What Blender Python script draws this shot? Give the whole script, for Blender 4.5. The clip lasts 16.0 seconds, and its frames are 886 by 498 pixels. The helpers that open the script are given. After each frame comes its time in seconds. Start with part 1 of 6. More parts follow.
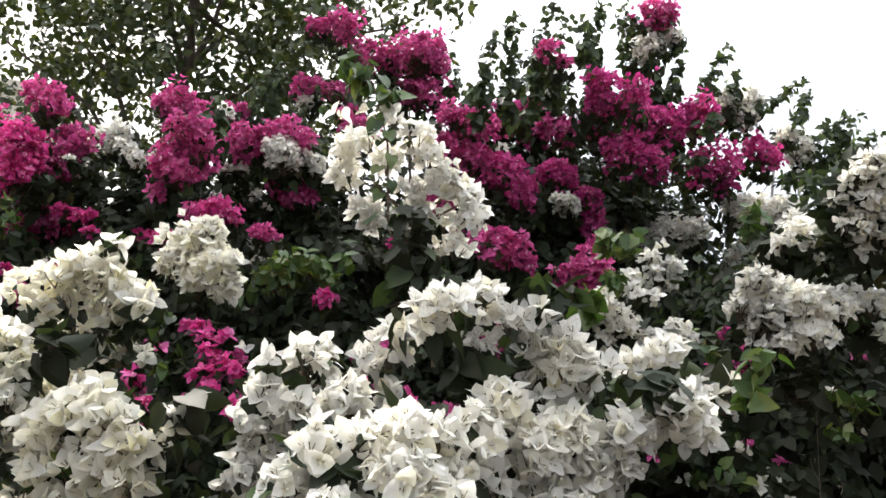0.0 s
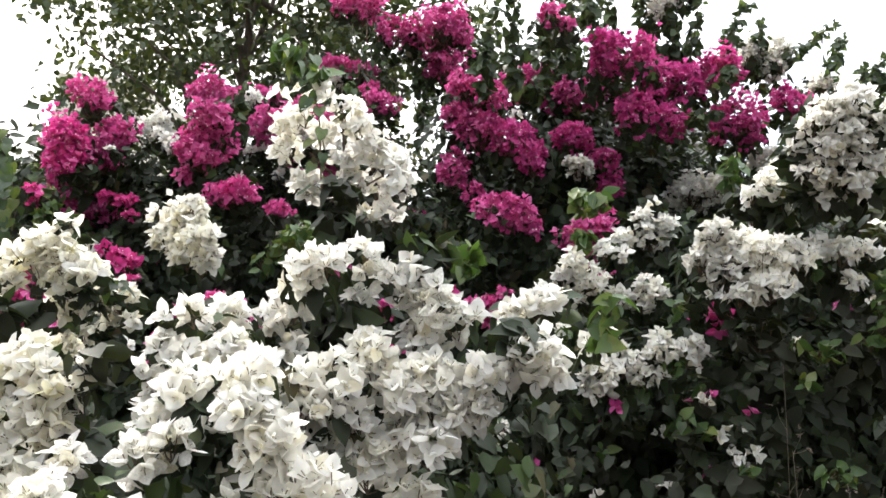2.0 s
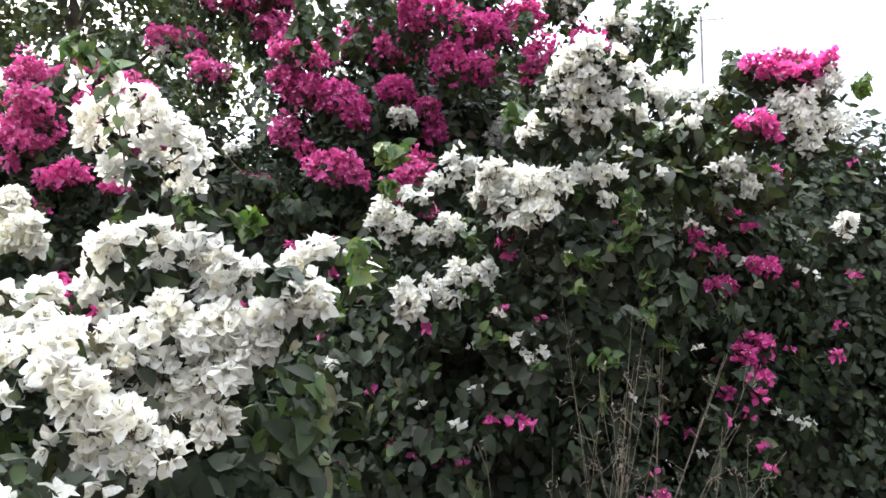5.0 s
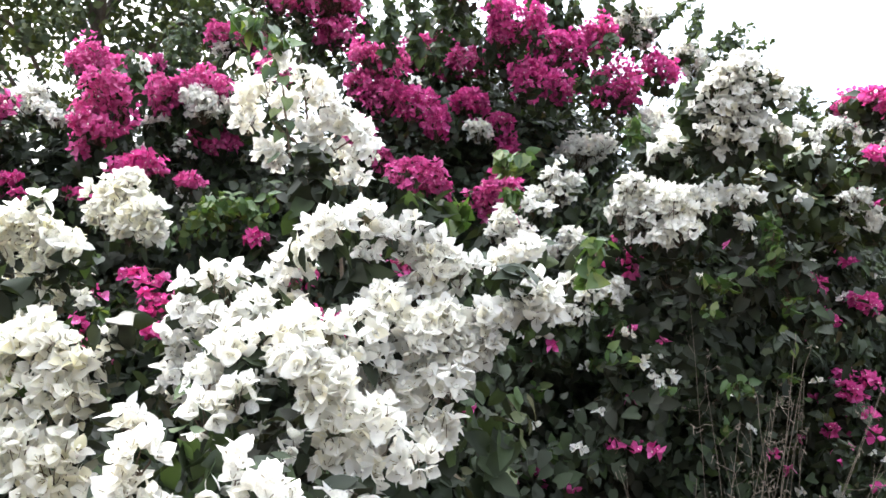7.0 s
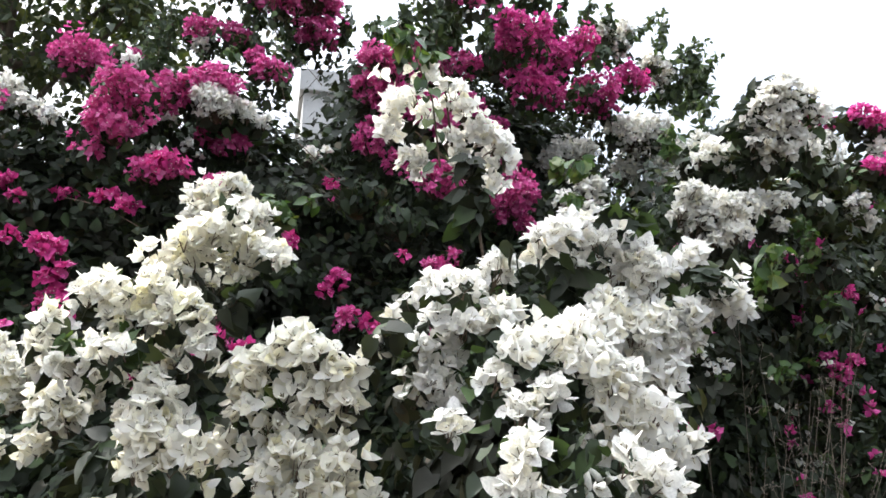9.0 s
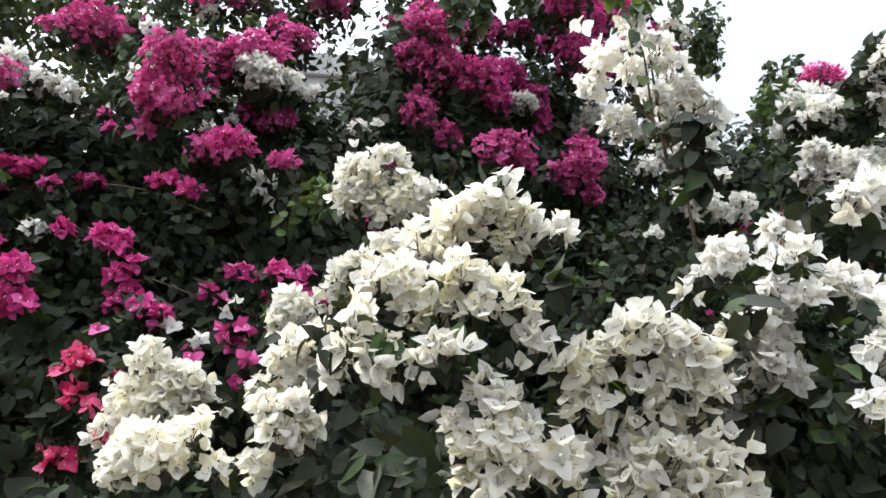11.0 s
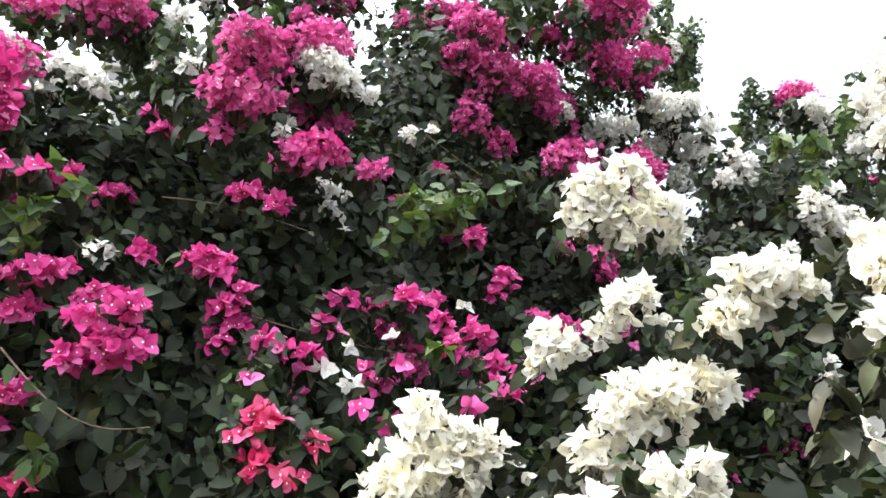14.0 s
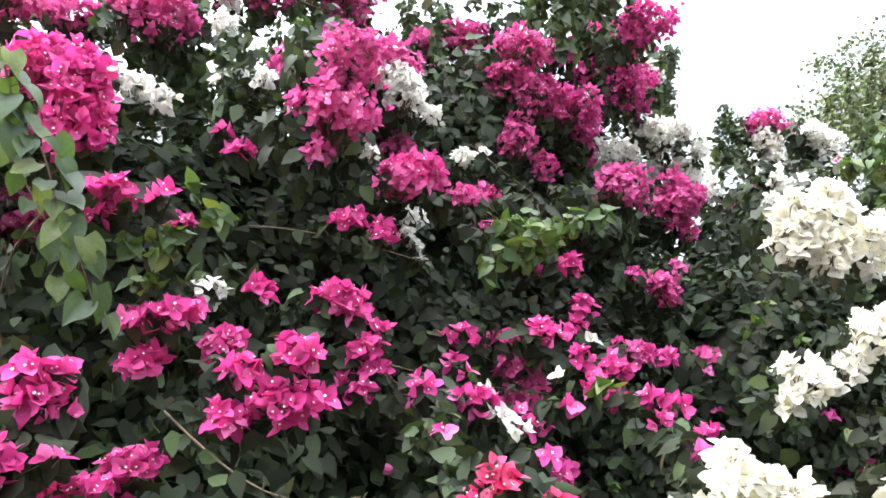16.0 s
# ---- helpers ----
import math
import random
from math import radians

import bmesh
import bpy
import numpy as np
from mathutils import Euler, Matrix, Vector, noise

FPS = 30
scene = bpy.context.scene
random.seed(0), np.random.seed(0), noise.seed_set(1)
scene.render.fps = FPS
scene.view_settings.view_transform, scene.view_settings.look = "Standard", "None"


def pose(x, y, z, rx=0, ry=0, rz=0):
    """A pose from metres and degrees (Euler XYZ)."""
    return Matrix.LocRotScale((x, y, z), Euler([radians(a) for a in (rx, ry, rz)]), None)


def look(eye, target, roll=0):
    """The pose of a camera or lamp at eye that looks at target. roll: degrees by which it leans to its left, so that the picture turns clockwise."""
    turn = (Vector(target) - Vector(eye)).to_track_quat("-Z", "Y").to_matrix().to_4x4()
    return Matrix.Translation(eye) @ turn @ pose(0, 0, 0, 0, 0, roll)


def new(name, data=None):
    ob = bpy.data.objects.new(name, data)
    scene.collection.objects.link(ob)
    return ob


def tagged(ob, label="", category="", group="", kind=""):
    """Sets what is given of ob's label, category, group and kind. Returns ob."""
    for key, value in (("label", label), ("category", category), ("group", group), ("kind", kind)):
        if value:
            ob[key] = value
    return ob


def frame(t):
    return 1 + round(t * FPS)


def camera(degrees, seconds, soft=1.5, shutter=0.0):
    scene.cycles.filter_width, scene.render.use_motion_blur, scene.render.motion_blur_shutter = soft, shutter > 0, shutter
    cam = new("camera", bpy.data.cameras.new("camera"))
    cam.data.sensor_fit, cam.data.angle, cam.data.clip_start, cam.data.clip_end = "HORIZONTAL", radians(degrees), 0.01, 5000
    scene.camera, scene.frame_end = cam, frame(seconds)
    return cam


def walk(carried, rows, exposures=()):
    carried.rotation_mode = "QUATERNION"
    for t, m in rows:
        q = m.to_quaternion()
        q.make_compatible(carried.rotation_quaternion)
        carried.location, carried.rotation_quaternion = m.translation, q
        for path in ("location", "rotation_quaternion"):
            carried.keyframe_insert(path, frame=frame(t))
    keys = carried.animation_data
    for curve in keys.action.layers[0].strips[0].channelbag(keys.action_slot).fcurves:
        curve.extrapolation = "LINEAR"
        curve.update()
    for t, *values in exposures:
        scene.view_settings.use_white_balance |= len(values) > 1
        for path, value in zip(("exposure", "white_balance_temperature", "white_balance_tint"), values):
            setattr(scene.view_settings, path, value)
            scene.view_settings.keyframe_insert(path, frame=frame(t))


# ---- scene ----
cam = camera(62.2, 16.0, soft=1.6)
PATH = [
    (0, (0.129, 0.084, 1.658), (0.074, 2.032, 2.104), 9.3),
    (0.5, (0.224, 0.076, 1.673), (0.156, 2.035, 2.072), 7.3),
    (1, (0.344, 0.004, 1.676), (0.147, 1.966, 2.009), 8.2),
    (1.5, (0.452, -0.036, 1.647), (0.209, 1.919, 1.991), 8.7),
    (2, (0.502, 0.006, 1.672), (0.21, 1.956, 2.007), 8.3),
    (2.5, (0.555, 0.063, 1.718), (0.268, 2.016, 2.037), 9.4),
    (3, (0.644, 0.027, 1.729), (0.529, 1.997, 2.05), 6.7),
    (3.5, (0.786, -0.039, 1.708), (0.76, 1.946, 1.951), 4.5),
    (3.7, (0.824, -0.062, 1.701), (0.804, 1.926, 1.925), 3.5),
    (5.8, (0.611, -0.325, 1.614), (0.612, 1.665, 1.813), -0.6),
    (6, (0.557, -0.309, 1.603), (0.494, 1.681, 1.787), 0.3),
    (6.5, (0.393, -0.194, 1.611), (0.41, 1.785, 1.899), 1.9),
    (7, (0.252, -0.129, 1.603), (0.354, 1.848, 1.89), 3.6),
    (7.5, (0.048, -0.172, 1.585), (0.351, 1.784, 1.876), 1.7),
    (8, (-0.131, -0.217, 1.582), (0.146, 1.744, 1.862), 0.1),
    (8.2, (-0.18, -0.213, 1.58), (0.062, 1.751, 1.868), 1.9),
    (10.3, (-0.869, 0.059, 1.59), (-0.101, 1.887, 1.851), -1.0),
    (10.5, (-0.925, 0.086, 1.585), (-0.186, 1.925, 1.854), 0.2),
    (11, (-1.064, 0.234, 1.601), (-0.388, 2.102, 1.83), -2.1),
    (11.5, (-1.189, 0.338, 1.614), (-0.508, 2.2, 1.874), 1.3),
    (12, (-1.383, 0.377, 1.618), (-0.572, 2.18, 1.921), -1.1),
    (12.5, (-1.543, 0.43, 1.624), (-0.583, 2.161, 1.908), -3.2),
    (13, (-1.654, 0.577, 1.63), (-0.685, 2.309, 1.872), -3.1),
    (13.5, (-1.716, 0.746, 1.689), (-0.75, 2.476, 1.959), -5.4),
    (14, (-1.78, 0.841, 1.715), (-0.738, 2.533, 1.946), -4.3),
    (14.5, (-1.972, 0.934, 1.732), (-0.785, 2.522, 2.001), -7.0),
    (15, (-2.122, 1.027, 1.734), (-0.929, 2.618, 1.947), -6.7),
    (15.5, (-2.205, 1.226, 1.777), (-1.024, 2.823, 2.007), -8.3),
    (16, (-2.249, 1.365, 1.817), (-0.95, 2.863, 2.08), -6.4),
]
# seconds, stops, kelvin, tint
EXPOSURE = [(0, 1.8, 6360, 10), (2, 2.22, 6310, 10), (3.5, 2.24, 6240, 10), (6, 2.86, 5960, 10), (8, 2.38, 5960, 10), (10.5, 1.98, 6010, 10), (12, 2.18, 6160, 8), (13, 2.38, 6150, 8), (14, 2.76, 6150, 9), (15, 2.75, 6150, 9), (16, 3.08, 6120, 10)]
walk(cam, [(t, look(eye, target, roll)) for t, eye, target, roll in PATH], exposures=EXPOSURE)

# ---- light: hazy low sun ahead to the left, white sky ----
SUN_YAW, SUN_ELEV = 36.0, 42.0
world = bpy.data.worlds.new("sky")
scene.world = world
world.use_nodes = True
wn = world.node_tree.nodes
sky = wn.new("ShaderNodeTexSky")
sky.sky_type = "NISHITA"
sky.sun_disc = False
sky.sun_elevation = radians(SUN_ELEV)
sky.sun_rotation = radians(-SUN_YAW)
sky.air_density, sky.dust_density, sky.ozone_density = 1.0, 6.0, 1.5
wn["Background"].inputs["Strength"].default_value = 0.15
haze = wn.new("ShaderNodeMix")
haze.data_type = "RGBA"
haze.inputs["Factor"].default_value = 0.85
# a hazy white sky, brighter overhead than low down and brighter towards the sun
way_up = wn.new("ShaderNodeTexCoord")
height = wn.new("ShaderNodeSeparateXYZ")
world.node_tree.links.new(way_up.outputs["Generated"], height.inputs["Vector"])
dome = wn.new("ShaderNodeValToRGB")
dome.color_ramp.elements[0].position, dome.color_ramp.elements[0].color = 0.0, (0.10, 0.102, 0.107, 1)
dome.color_ramp.elements[1].position, dome.color_ramp.elements[1].color = 1.0, (0.95, 0.955, 0.975, 1)
_mid = dome.color_ramp.elements.new(0.42)
_mid.color = (0.22, 0.222, 0.23, 1)
world.node_tree.links.new(height.outputs["Z"], dome.inputs["Fac"])
bright = wn.new("ShaderNodeVectorMath")
bright.operation = "SCALE"
world.node_tree.links.new(dome.outputs["Color"], bright.inputs[0])
_a, _e = radians(SUN_YAW), radians(SUN_ELEV)
SUN_WAY = (-math.sin(_a) * math.cos(_e), math.cos(_a) * math.cos(_e), math.sin(_e))
sunward = wn.new("ShaderNodeVectorMath")
sunward.operation = "DOT_PRODUCT"
sunward.inputs[1].default_value = SUN_WAY
world.node_tree.links.new(way_up.outputs["Generated"], sunward.inputs[0])
glow = wn.new("ShaderNodeMapRange")
glow.interpolation_type = "SMOOTHSTEP"
glow.inputs["From Min"].default_value, glow.inputs["From Max"].default_value = -1.0, 1.0
glow.inputs["To Min"].default_value, glow.inputs["To Max"].default_value = 2.6, 12.5
world.node_tree.links.new(sunward.outputs["Value"], glow.inputs["Value"])
world.node_tree.links.new(glow.outputs["Result"], bright.inputs["Scale"])
world.node_tree.links.new(bright.outputs["Vector"], haze.inputs["B"])
world.node_tree.links.new(sky.outputs["Color"], haze.inputs["A"])
world.node_tree.links.new(haze.outputs["Result"], wn["Background"].inputs["Color"])
sun = new("sun", bpy.data.lights.new("sun", "SUN"))
sun.data.energy, sun.data.angle, sun.data.color = 2.0, radians(3), (1.0, 0.92, 0.80)
sun.matrix_world = look([20 * k for k in SUN_WAY], (0, 0, 0))


# ---- materials ----
def material(name):
    m = bpy.data.materials.new(name)
    m.use_nodes = True
    t = m.node_tree
    t.nodes.clear()
    out = t.nodes.new("ShaderNodeOutputMaterial")
    return m, t, out


def ramp(t, fac, stops):
    r = t.nodes.new("ShaderNodeValToRGB")
    e = r.color_ramp.elements
    while len(e) < len(stops):
        e.new(0.5)
    for k, (p, c) in zip(e, stops):
        k.position, k.color = p, (*c, 1)
    t.links.new(fac, r.inputs["Fac"])
    return r.outputs["Color"]


def petal_or_leaf(name, stops, rough, through_share, through_tint, pieces=True, grain=60.0, spec=0.5, dull=None):
    """A thin sheet: gloss and grain on top, light let through from behind."""
    m, t, out = material(name)
    L = t.links
    if pieces:
        src = t.nodes.new("ShaderNodeNewGeometry").outputs["Random Per Island"]
    else:
        src = t.nodes.new("ShaderNodeObjectInfo").outputs["Random"]
    col = ramp(t, src, stops)
    tc = t.nodes.new("ShaderNodeTexCoord")
    nz = t.nodes.new("ShaderNodeTexNoise")
    nz.inputs["Scale"].default_value, nz.inputs["Detail"].default_value = grain, 4
    L.new(tc.outputs["Object"], nz.inputs["Vector"])
    big = t.nodes.new("ShaderNodeTexNoise")
    big.inputs["Scale"].default_value, big.inputs["Detail"].default_value = 7.0, 3
    L.new(tc.outputs["Object"], big.inputs["Vector"])
    hsv = t.nodes.new("ShaderNodeHueSaturation")
    mr = t.nodes.new("ShaderNodeMapRange")
    mr.inputs["To Min"].default_value, mr.inputs["To Max"].default_value = 0.8, 1.2
    L.new(nz.outputs["Fac"], mr.inputs["Value"])
    mr2 = t.nodes.new("ShaderNodeMapRange")
    mr2.inputs["From Min"].default_value, mr2.inputs["From Max"].default_value = 0.3, 0.7
    mr2.inputs["To Min"].default_value, mr2.inputs["To Max"].default_value = 0.82, 1.12
    L.new(big.outputs["Fac"], mr2.inputs["Value"])
    mul = t.nodes.new("ShaderNodeMath")
    mul.operation = "MULTIPLY"
    L.new(mr.outputs["Result"], mul.inputs[0])
    L.new(mr2.outputs["Result"], mul.inputs[1])
    L.new(mul.outputs["Value"], hsv.inputs["Value"])
    if dull:
        patch = t.nodes.new("ShaderNodeMapRange")
        patch.inputs["From Min"].default_value, patch.inputs["From Max"].default_value = 0.48, 0.66
        patch.inputs["To Max"].default_value = 0.75
        wide = t.nodes.new("ShaderNodeTexNoise")
        wide.inputs["Scale"].default_value, wide.inputs["Detail"].default_value = 3.1, 5
        L.new(tc.outputs["Object"], wide.inputs["Vector"])
        L.new(wide.outputs["Fac"], patch.inputs["Value"])
        worn = t.nodes.new("ShaderNodeMix")
        worn.data_type = "RGBA"
        L.new(patch.outputs["Result"], worn.inputs["Factor"])
        L.new(col, worn.inputs["A"])
        worn.inputs["B"].default_value = (*dull, 1)
        col = worn.outputs["Result"]
    L.new(col, hsv.inputs["Color"])
    bs = t.nodes.new("ShaderNodeBsdfPrincipled")
    bs.inputs["Roughness"].default_value = rough
    bs.inputs["Specular IOR Level"].default_value = spec
    L.new(hsv.outputs["Color"], bs.inputs["Base Color"])
    bump = t.nodes.new("ShaderNodeBump")
    bump.inputs["Strength"].default_value, bump.inputs["Distance"].default_value = 0.25, 0.004
    L.new(nz.outputs["Fac"], bump.inputs["Height"])
    L.new(bump.outputs["Normal"], bs.inputs["Normal"])
    tr = t.nodes.new("ShaderNodeBsdfTranslucent")
    tint = t.nodes.new("ShaderNodeMix")
    tint.data_type, tint.blend_type = "RGBA", "MULTIPLY"
    tint.inputs["Factor"].default_value = 1.0
    L.new(hsv.outputs["Color"], tint.inputs["A"])
    tint.inputs["B"].default_value = (*through_tint, 1)
    L.new(tint.outputs["Result"], tr.inputs["Color"])
    mix = t.nodes.new("ShaderNodeMixShader")
    mix.inputs["Fac"].default_value = through_share
    L.new(bs.outputs[0], mix.inputs[1])
    L.new(tr.outputs[0], mix.inputs[2])
    L.new(mix.outputs[0], out.inputs["Surface"])
    return m


def solid(name, stops, rough, scale=12.0, bump_d=0.01, metal=0.0):
    m, t, out = material(name)
    L = t.links
    tc = t.nodes.new("ShaderNodeTexCoord")
    nz = t.nodes.new("ShaderNodeTexNoise")
    nz.inputs["Scale"].default_value, nz.inputs["Detail"].default_value = scale, 8
    L.new(tc.outputs["Object"], nz.inputs["Vector"])
    fine = t.nodes.new("ShaderNodeTexNoise")
    fine.inputs["Scale"].default_value, fine.inputs["Detail"].default_value = scale * 14, 4
    L.new(tc.outputs["Object"], fine.inputs["Vector"])
    add = t.nodes.new("ShaderNodeMath")
    add.operation = "MULTIPLY_ADD"
    add.inputs[1].default_value = 0.4
    L.new(fine.outputs["Fac"], add.inputs[0])
    off = t.nodes.new("ShaderNodeMath")
    off.operation = "SUBTRACT"
    off.inputs[1].default_value = 0.2
    L.new(nz.outputs["Fac"], off.inputs[0])
    L.new(off.outputs["Value"], add.inputs[2])
    col = ramp(t, add.outputs["Value"], stops)
    bs = t.nodes.new("ShaderNodeBsdfPrincipled")
    bs.inputs["Roughness"].default_value, bs.inputs["Metallic"].default_value = rough, metal
    L.new(col, bs.inputs["Base Color"])
    bump = t.nodes.new("ShaderNodeBump")
    bump.inputs["Strength"].default_value, bump.inputs["Distance"].default_value = 0.6, bump_d
    L.new(add.outputs["Value"], bump.inputs["Height"])
    L.new(bump.outputs["Normal"], bs.inputs["Normal"])
    L.new(bs.outputs[0], out.inputs["Surface"])
    return m


WHITE_STOPS = ((0.0, (0.80, 0.785, 0.75)), (0.55, (0.85, 0.835, 0.795)), (0.9, (0.85, 0.825, 0.75)), (1.0, (0.82, 0.77, 0.60)))
CREAM_STOPS = ((0.0, (0.80, 0.785, 0.74)), (0.6, (0.85, 0.835, 0.775)), (0.9, (0.85, 0.82, 0.70)), (1.0, (0.82, 0.78, 0.55)))
MAGENTA_STOPS = ((0.0, (0.43, 0.05, 0.19)), (0.45, (0.61, 0.095, 0.30)), (0.8, (0.68, 0.135, 0.36)), (1.0, (0.76, 0.24, 0.47)))
PURPLE_STOPS = ((0.0, (0.46, 0.04, 0.21)), (0.5, (0.63, 0.08, 0.31)), (1.0, (0.74, 0.16, 0.42)))
ROSE_STOPS = ((0.0, (0.46, 0.032, 0.18)), (0.45, (0.64, 0.060, 0.285)), (0.8, (0.72, 0.10, 0.355)), (1.0, (0.78, 0.21, 0.47)))
CORAL_STOPS = ((0.0, (0.66, 0.03, 0.14)), (0.5, (0.78, 0.055, 0.22)), (1.0, (0.82, 0.18, 0.33)))
LEAF_STOPS = ((0.0, (0.023, 0.029, 0.018)), (0.45, (0.032, 0.041, 0.024)), (0.8, (0.043, 0.058, 0.031)), (0.95, (0.066, 0.098, 0.037)), (1.0, (0.09, 0.068, 0.042)))
SHOOT_STOPS = ((0.0, (0.048, 0.088, 0.026)), (0.6, (0.080, 0.135, 0.036)), (1.0, (0.16, 0.19, 0.055)))
MAT_WHITE = petal_or_leaf("white_bract", WHITE_STOPS, 0.6, 0.66, (1.0, 1.0, 0.97), spec=0.25)
MAT_CREAM = petal_or_leaf("cream_bract", CREAM_STOPS, 0.6, 0.66, (1.0, 0.99, 0.93), spec=0.25)
MAT_WHITE_OBJ = petal_or_leaf("white_bract_single", WHITE_STOPS, 0.6, 0.66, (1.0, 1.0, 0.97), pieces=False, spec=0.25)
MAT_CREAM_OBJ = petal_or_leaf("cream_bract_single", CREAM_STOPS, 0.6, 0.66, (1.0, 0.99, 0.93), pieces=False, spec=0.25)
MAT_MAGENTA = petal_or_leaf("magenta_bract", MAGENTA_STOPS, 0.55, 0.45, (1.0, 0.8, 0.9), spec=0.25)
MAT_ROSE = petal_or_leaf("rose_bract", ROSE_STOPS, 0.55, 0.45, (1.0, 0.8, 0.85), spec=0.25)
MAT_PURPLE = petal_or_leaf("purple_bract", PURPLE_STOPS, 0.55, 0.45, (1.0, 0.8, 0.9), spec=0.25)
MAT_CORAL = petal_or_leaf("coral_bract", CORAL_STOPS, 0.55, 0.45, (1.0, 0.8, 0.8), spec=0.25)
MAT_LEAF = petal_or_leaf("green_leaf", LEAF_STOPS, 0.55, 0.22, (0.9, 1.0, 0.4), grain=40, spec=0.16, dull=(0.034, 0.031, 0.022))
MAT_SHOOT = petal_or_leaf("young_leaf", SHOOT_STOPS, 0.45, 0.4, (0.95, 1.0, 0.4), grain=40)
MAT_SPROUT = petal_or_leaf("sprout_leaf", ((0.0, (0.040, 0.055, 0.030)), (0.6, (0.062, 0.085, 0.042)), (1.0, (0.10, 0.14, 0.055))), 0.5, 0.38, (0.95, 1.0, 0.6), grain=40, spec=0.3)
MAT_OLIVE = petal_or_leaf("olive_leaf", ((0.0, (0.028, 0.034, 0.018)), (0.6, (0.050, 0.062, 0.028)), (0.92, (0.085, 0.10, 0.036)), (1.0, (0.16, 0.14, 0.05))), 0.5, 0.25, (0.95, 1.0, 0.4), grain=40, spec=0.25)
MAT_VINE = petal_or_leaf("vine_leaf", ((0.0, (0.038, 0.066, 0.027)), (0.6, (0.058, 0.098, 0.033)), (1.0, (0.13, 0.165, 0.045))), 0.45, 0.42, (0.95, 1.0, 0.4), pieces=False, grain=40)
MAT_TREE = petal_or_leaf("tree_leaf", ((0.0, (0.03, 0.045, 0.02)), (0.6, (0.06, 0.08, 0.03)), (1.0, (0.12, 0.13, 0.04))), 0.5, 0.3, (0.9, 1.0, 0.4), grain=20)
MAT_TUBE = petal_or_leaf("flower_tube", ((0.0, (0.13, 0.10, 0.055)), (0.6, (0.25, 0.21, 0.12)), (1.0, (0.45, 0.40, 0.26))), 0.5, 0.3, (1, 1, 0.9))
MAT_TUBE_RED = petal_or_leaf("red_flower_tube", ((0.0, (0.30, 0.05, 0.10)), (1.0, (0.50, 0.16, 0.22))), 0.5, 0.3, (1, 1, 0.95))
MAT_STAR = petal_or_leaf("star_flower", ((0.0, (0.80, 0.76, 0.62)), (1.0, (0.88, 0.86, 0.78))), 0.5, 0.3, (1, 1, 0.95))
MAT_TWIG = solid("twig_bark", ((0.3, (0.05, 0.035, 0.022)), (0.7, (0.16, 0.11, 0.07))), 0.85, 40)
MAT_BARK = solid("tree_bark", ((0.3, (0.05, 0.04, 0.03)), (0.7, (0.14, 0.11, 0.085))), 0.9, 9, 0.03)
# dark colour of the bush cores: the shade between the leaves, put into paint
MAT_INNER_SHADE = solid("inner_shade", ((0.3, (0.028, 0.026, 0.019)), (0.7, (0.065, 0.058, 0.044))), 0.95, 20)
MAT_DRY = solid("dry_straw", ((0.3, (0.11, 0.085, 0.06)), (0.7, (0.21, 0.17, 0.125))), 0.8, 30)
MAT_SOIL = solid("dry_soil", ((0.25, (0.04, 0.033, 0.024)), (0.6, (0.075, 0.06, 0.043)), (0.8, (0.05, 0.058, 0.028))), 0.95, 1.3, 0.05)
MAT_WALL = solid("cream_plaster", ((0.3, (0.56, 0.52, 0.43)), (0.7, (0.68, 0.64, 0.54))), 0.9, 2.5, 0.01)
MAT_GREY = solid("grey_plaster", ((0.3, (0.42, 0.42, 0.41)), (0.7, (0.55, 0.55, 0.54))), 0.9, 2.5, 0.01)
MAT_PANE = solid("dark_pane", ((0.3, (0.05, 0.055, 0.06)), (0.7, (0.09, 0.095, 0.10))), 0.15, 2.5, 0.001)
MAT_POLE = solid("weathered_pole", ((0.3, (0.20, 0.19, 0.18)), (0.7, (0.32, 0.31, 0.29))), 0.8, 6)
MAT_WIRE = solid("wire", ((0.3, (0.24, 0.24, 0.25)), (0.7, (0.34, 0.34, 0.35))), 0.5, 6)

rng = np.random.default_rng(7)


# ---- mesh helpers ----
def mesh_of(name, verts, tris, mats, mat_index=None, smooth=True):
    me = bpy.data.meshes.new(name)
    verts, tris = np.asarray(verts, np.float32), np.asarray(tris, np.int32)
    me.vertices.add(len(verts))
    me.vertices.foreach_set("co", verts.ravel())
    me.loops.add(3 * len(tris))
    me.loops.foreach_set("vertex_index", tris.ravel())
    me.polygons.add(len(tris))
    me.polygons.foreach_set("loop_start", np.arange(0, 3 * len(tris), 3, dtype=np.int32))
    me.polygons.foreach_set("loop_total", np.full(len(tris), 3, np.int32))
    if mat_index is not None:
        me.polygons.foreach_set("material_index", np.asarray(mat_index, np.int32))
    if smooth:
        me.polygons.foreach_set("use_smooth", np.ones(len(tris), bool))
    for m in mats:
        me.materials.append(m)
    me.update(calc_edges=True)
    me.validate()
    return me


def thing(name, label, category, group="", kind="", at=(0, 0, 0)):
    e = tagged(new(name), label, category, group, kind)
    e.location = at
    return e


def child(name, me, parent, label="", kind=""):
    o = tagged(new(name, me), label, kind=kind)
    o.parent = parent
    o.matrix_parent_inverse = Matrix.Identity(4)
    base = parent
    shift = Vector((0, 0, 0))
    while base is not None:
        shift += base.location
        base = base.parent
    o.location = -shift
    return o


def unit(v):
    return v / np.maximum(np.linalg.norm(v, axis=-1, keepdims=True), 1e-9)


def frames_from(normal, along):
    """Rotations whose columns are side, along and normal."""
    n = unit(normal)
    a = unit(along - n * (along * n).sum(-1, keepdims=True))
    return np.stack([np.cross(a, n), a, n], -1)


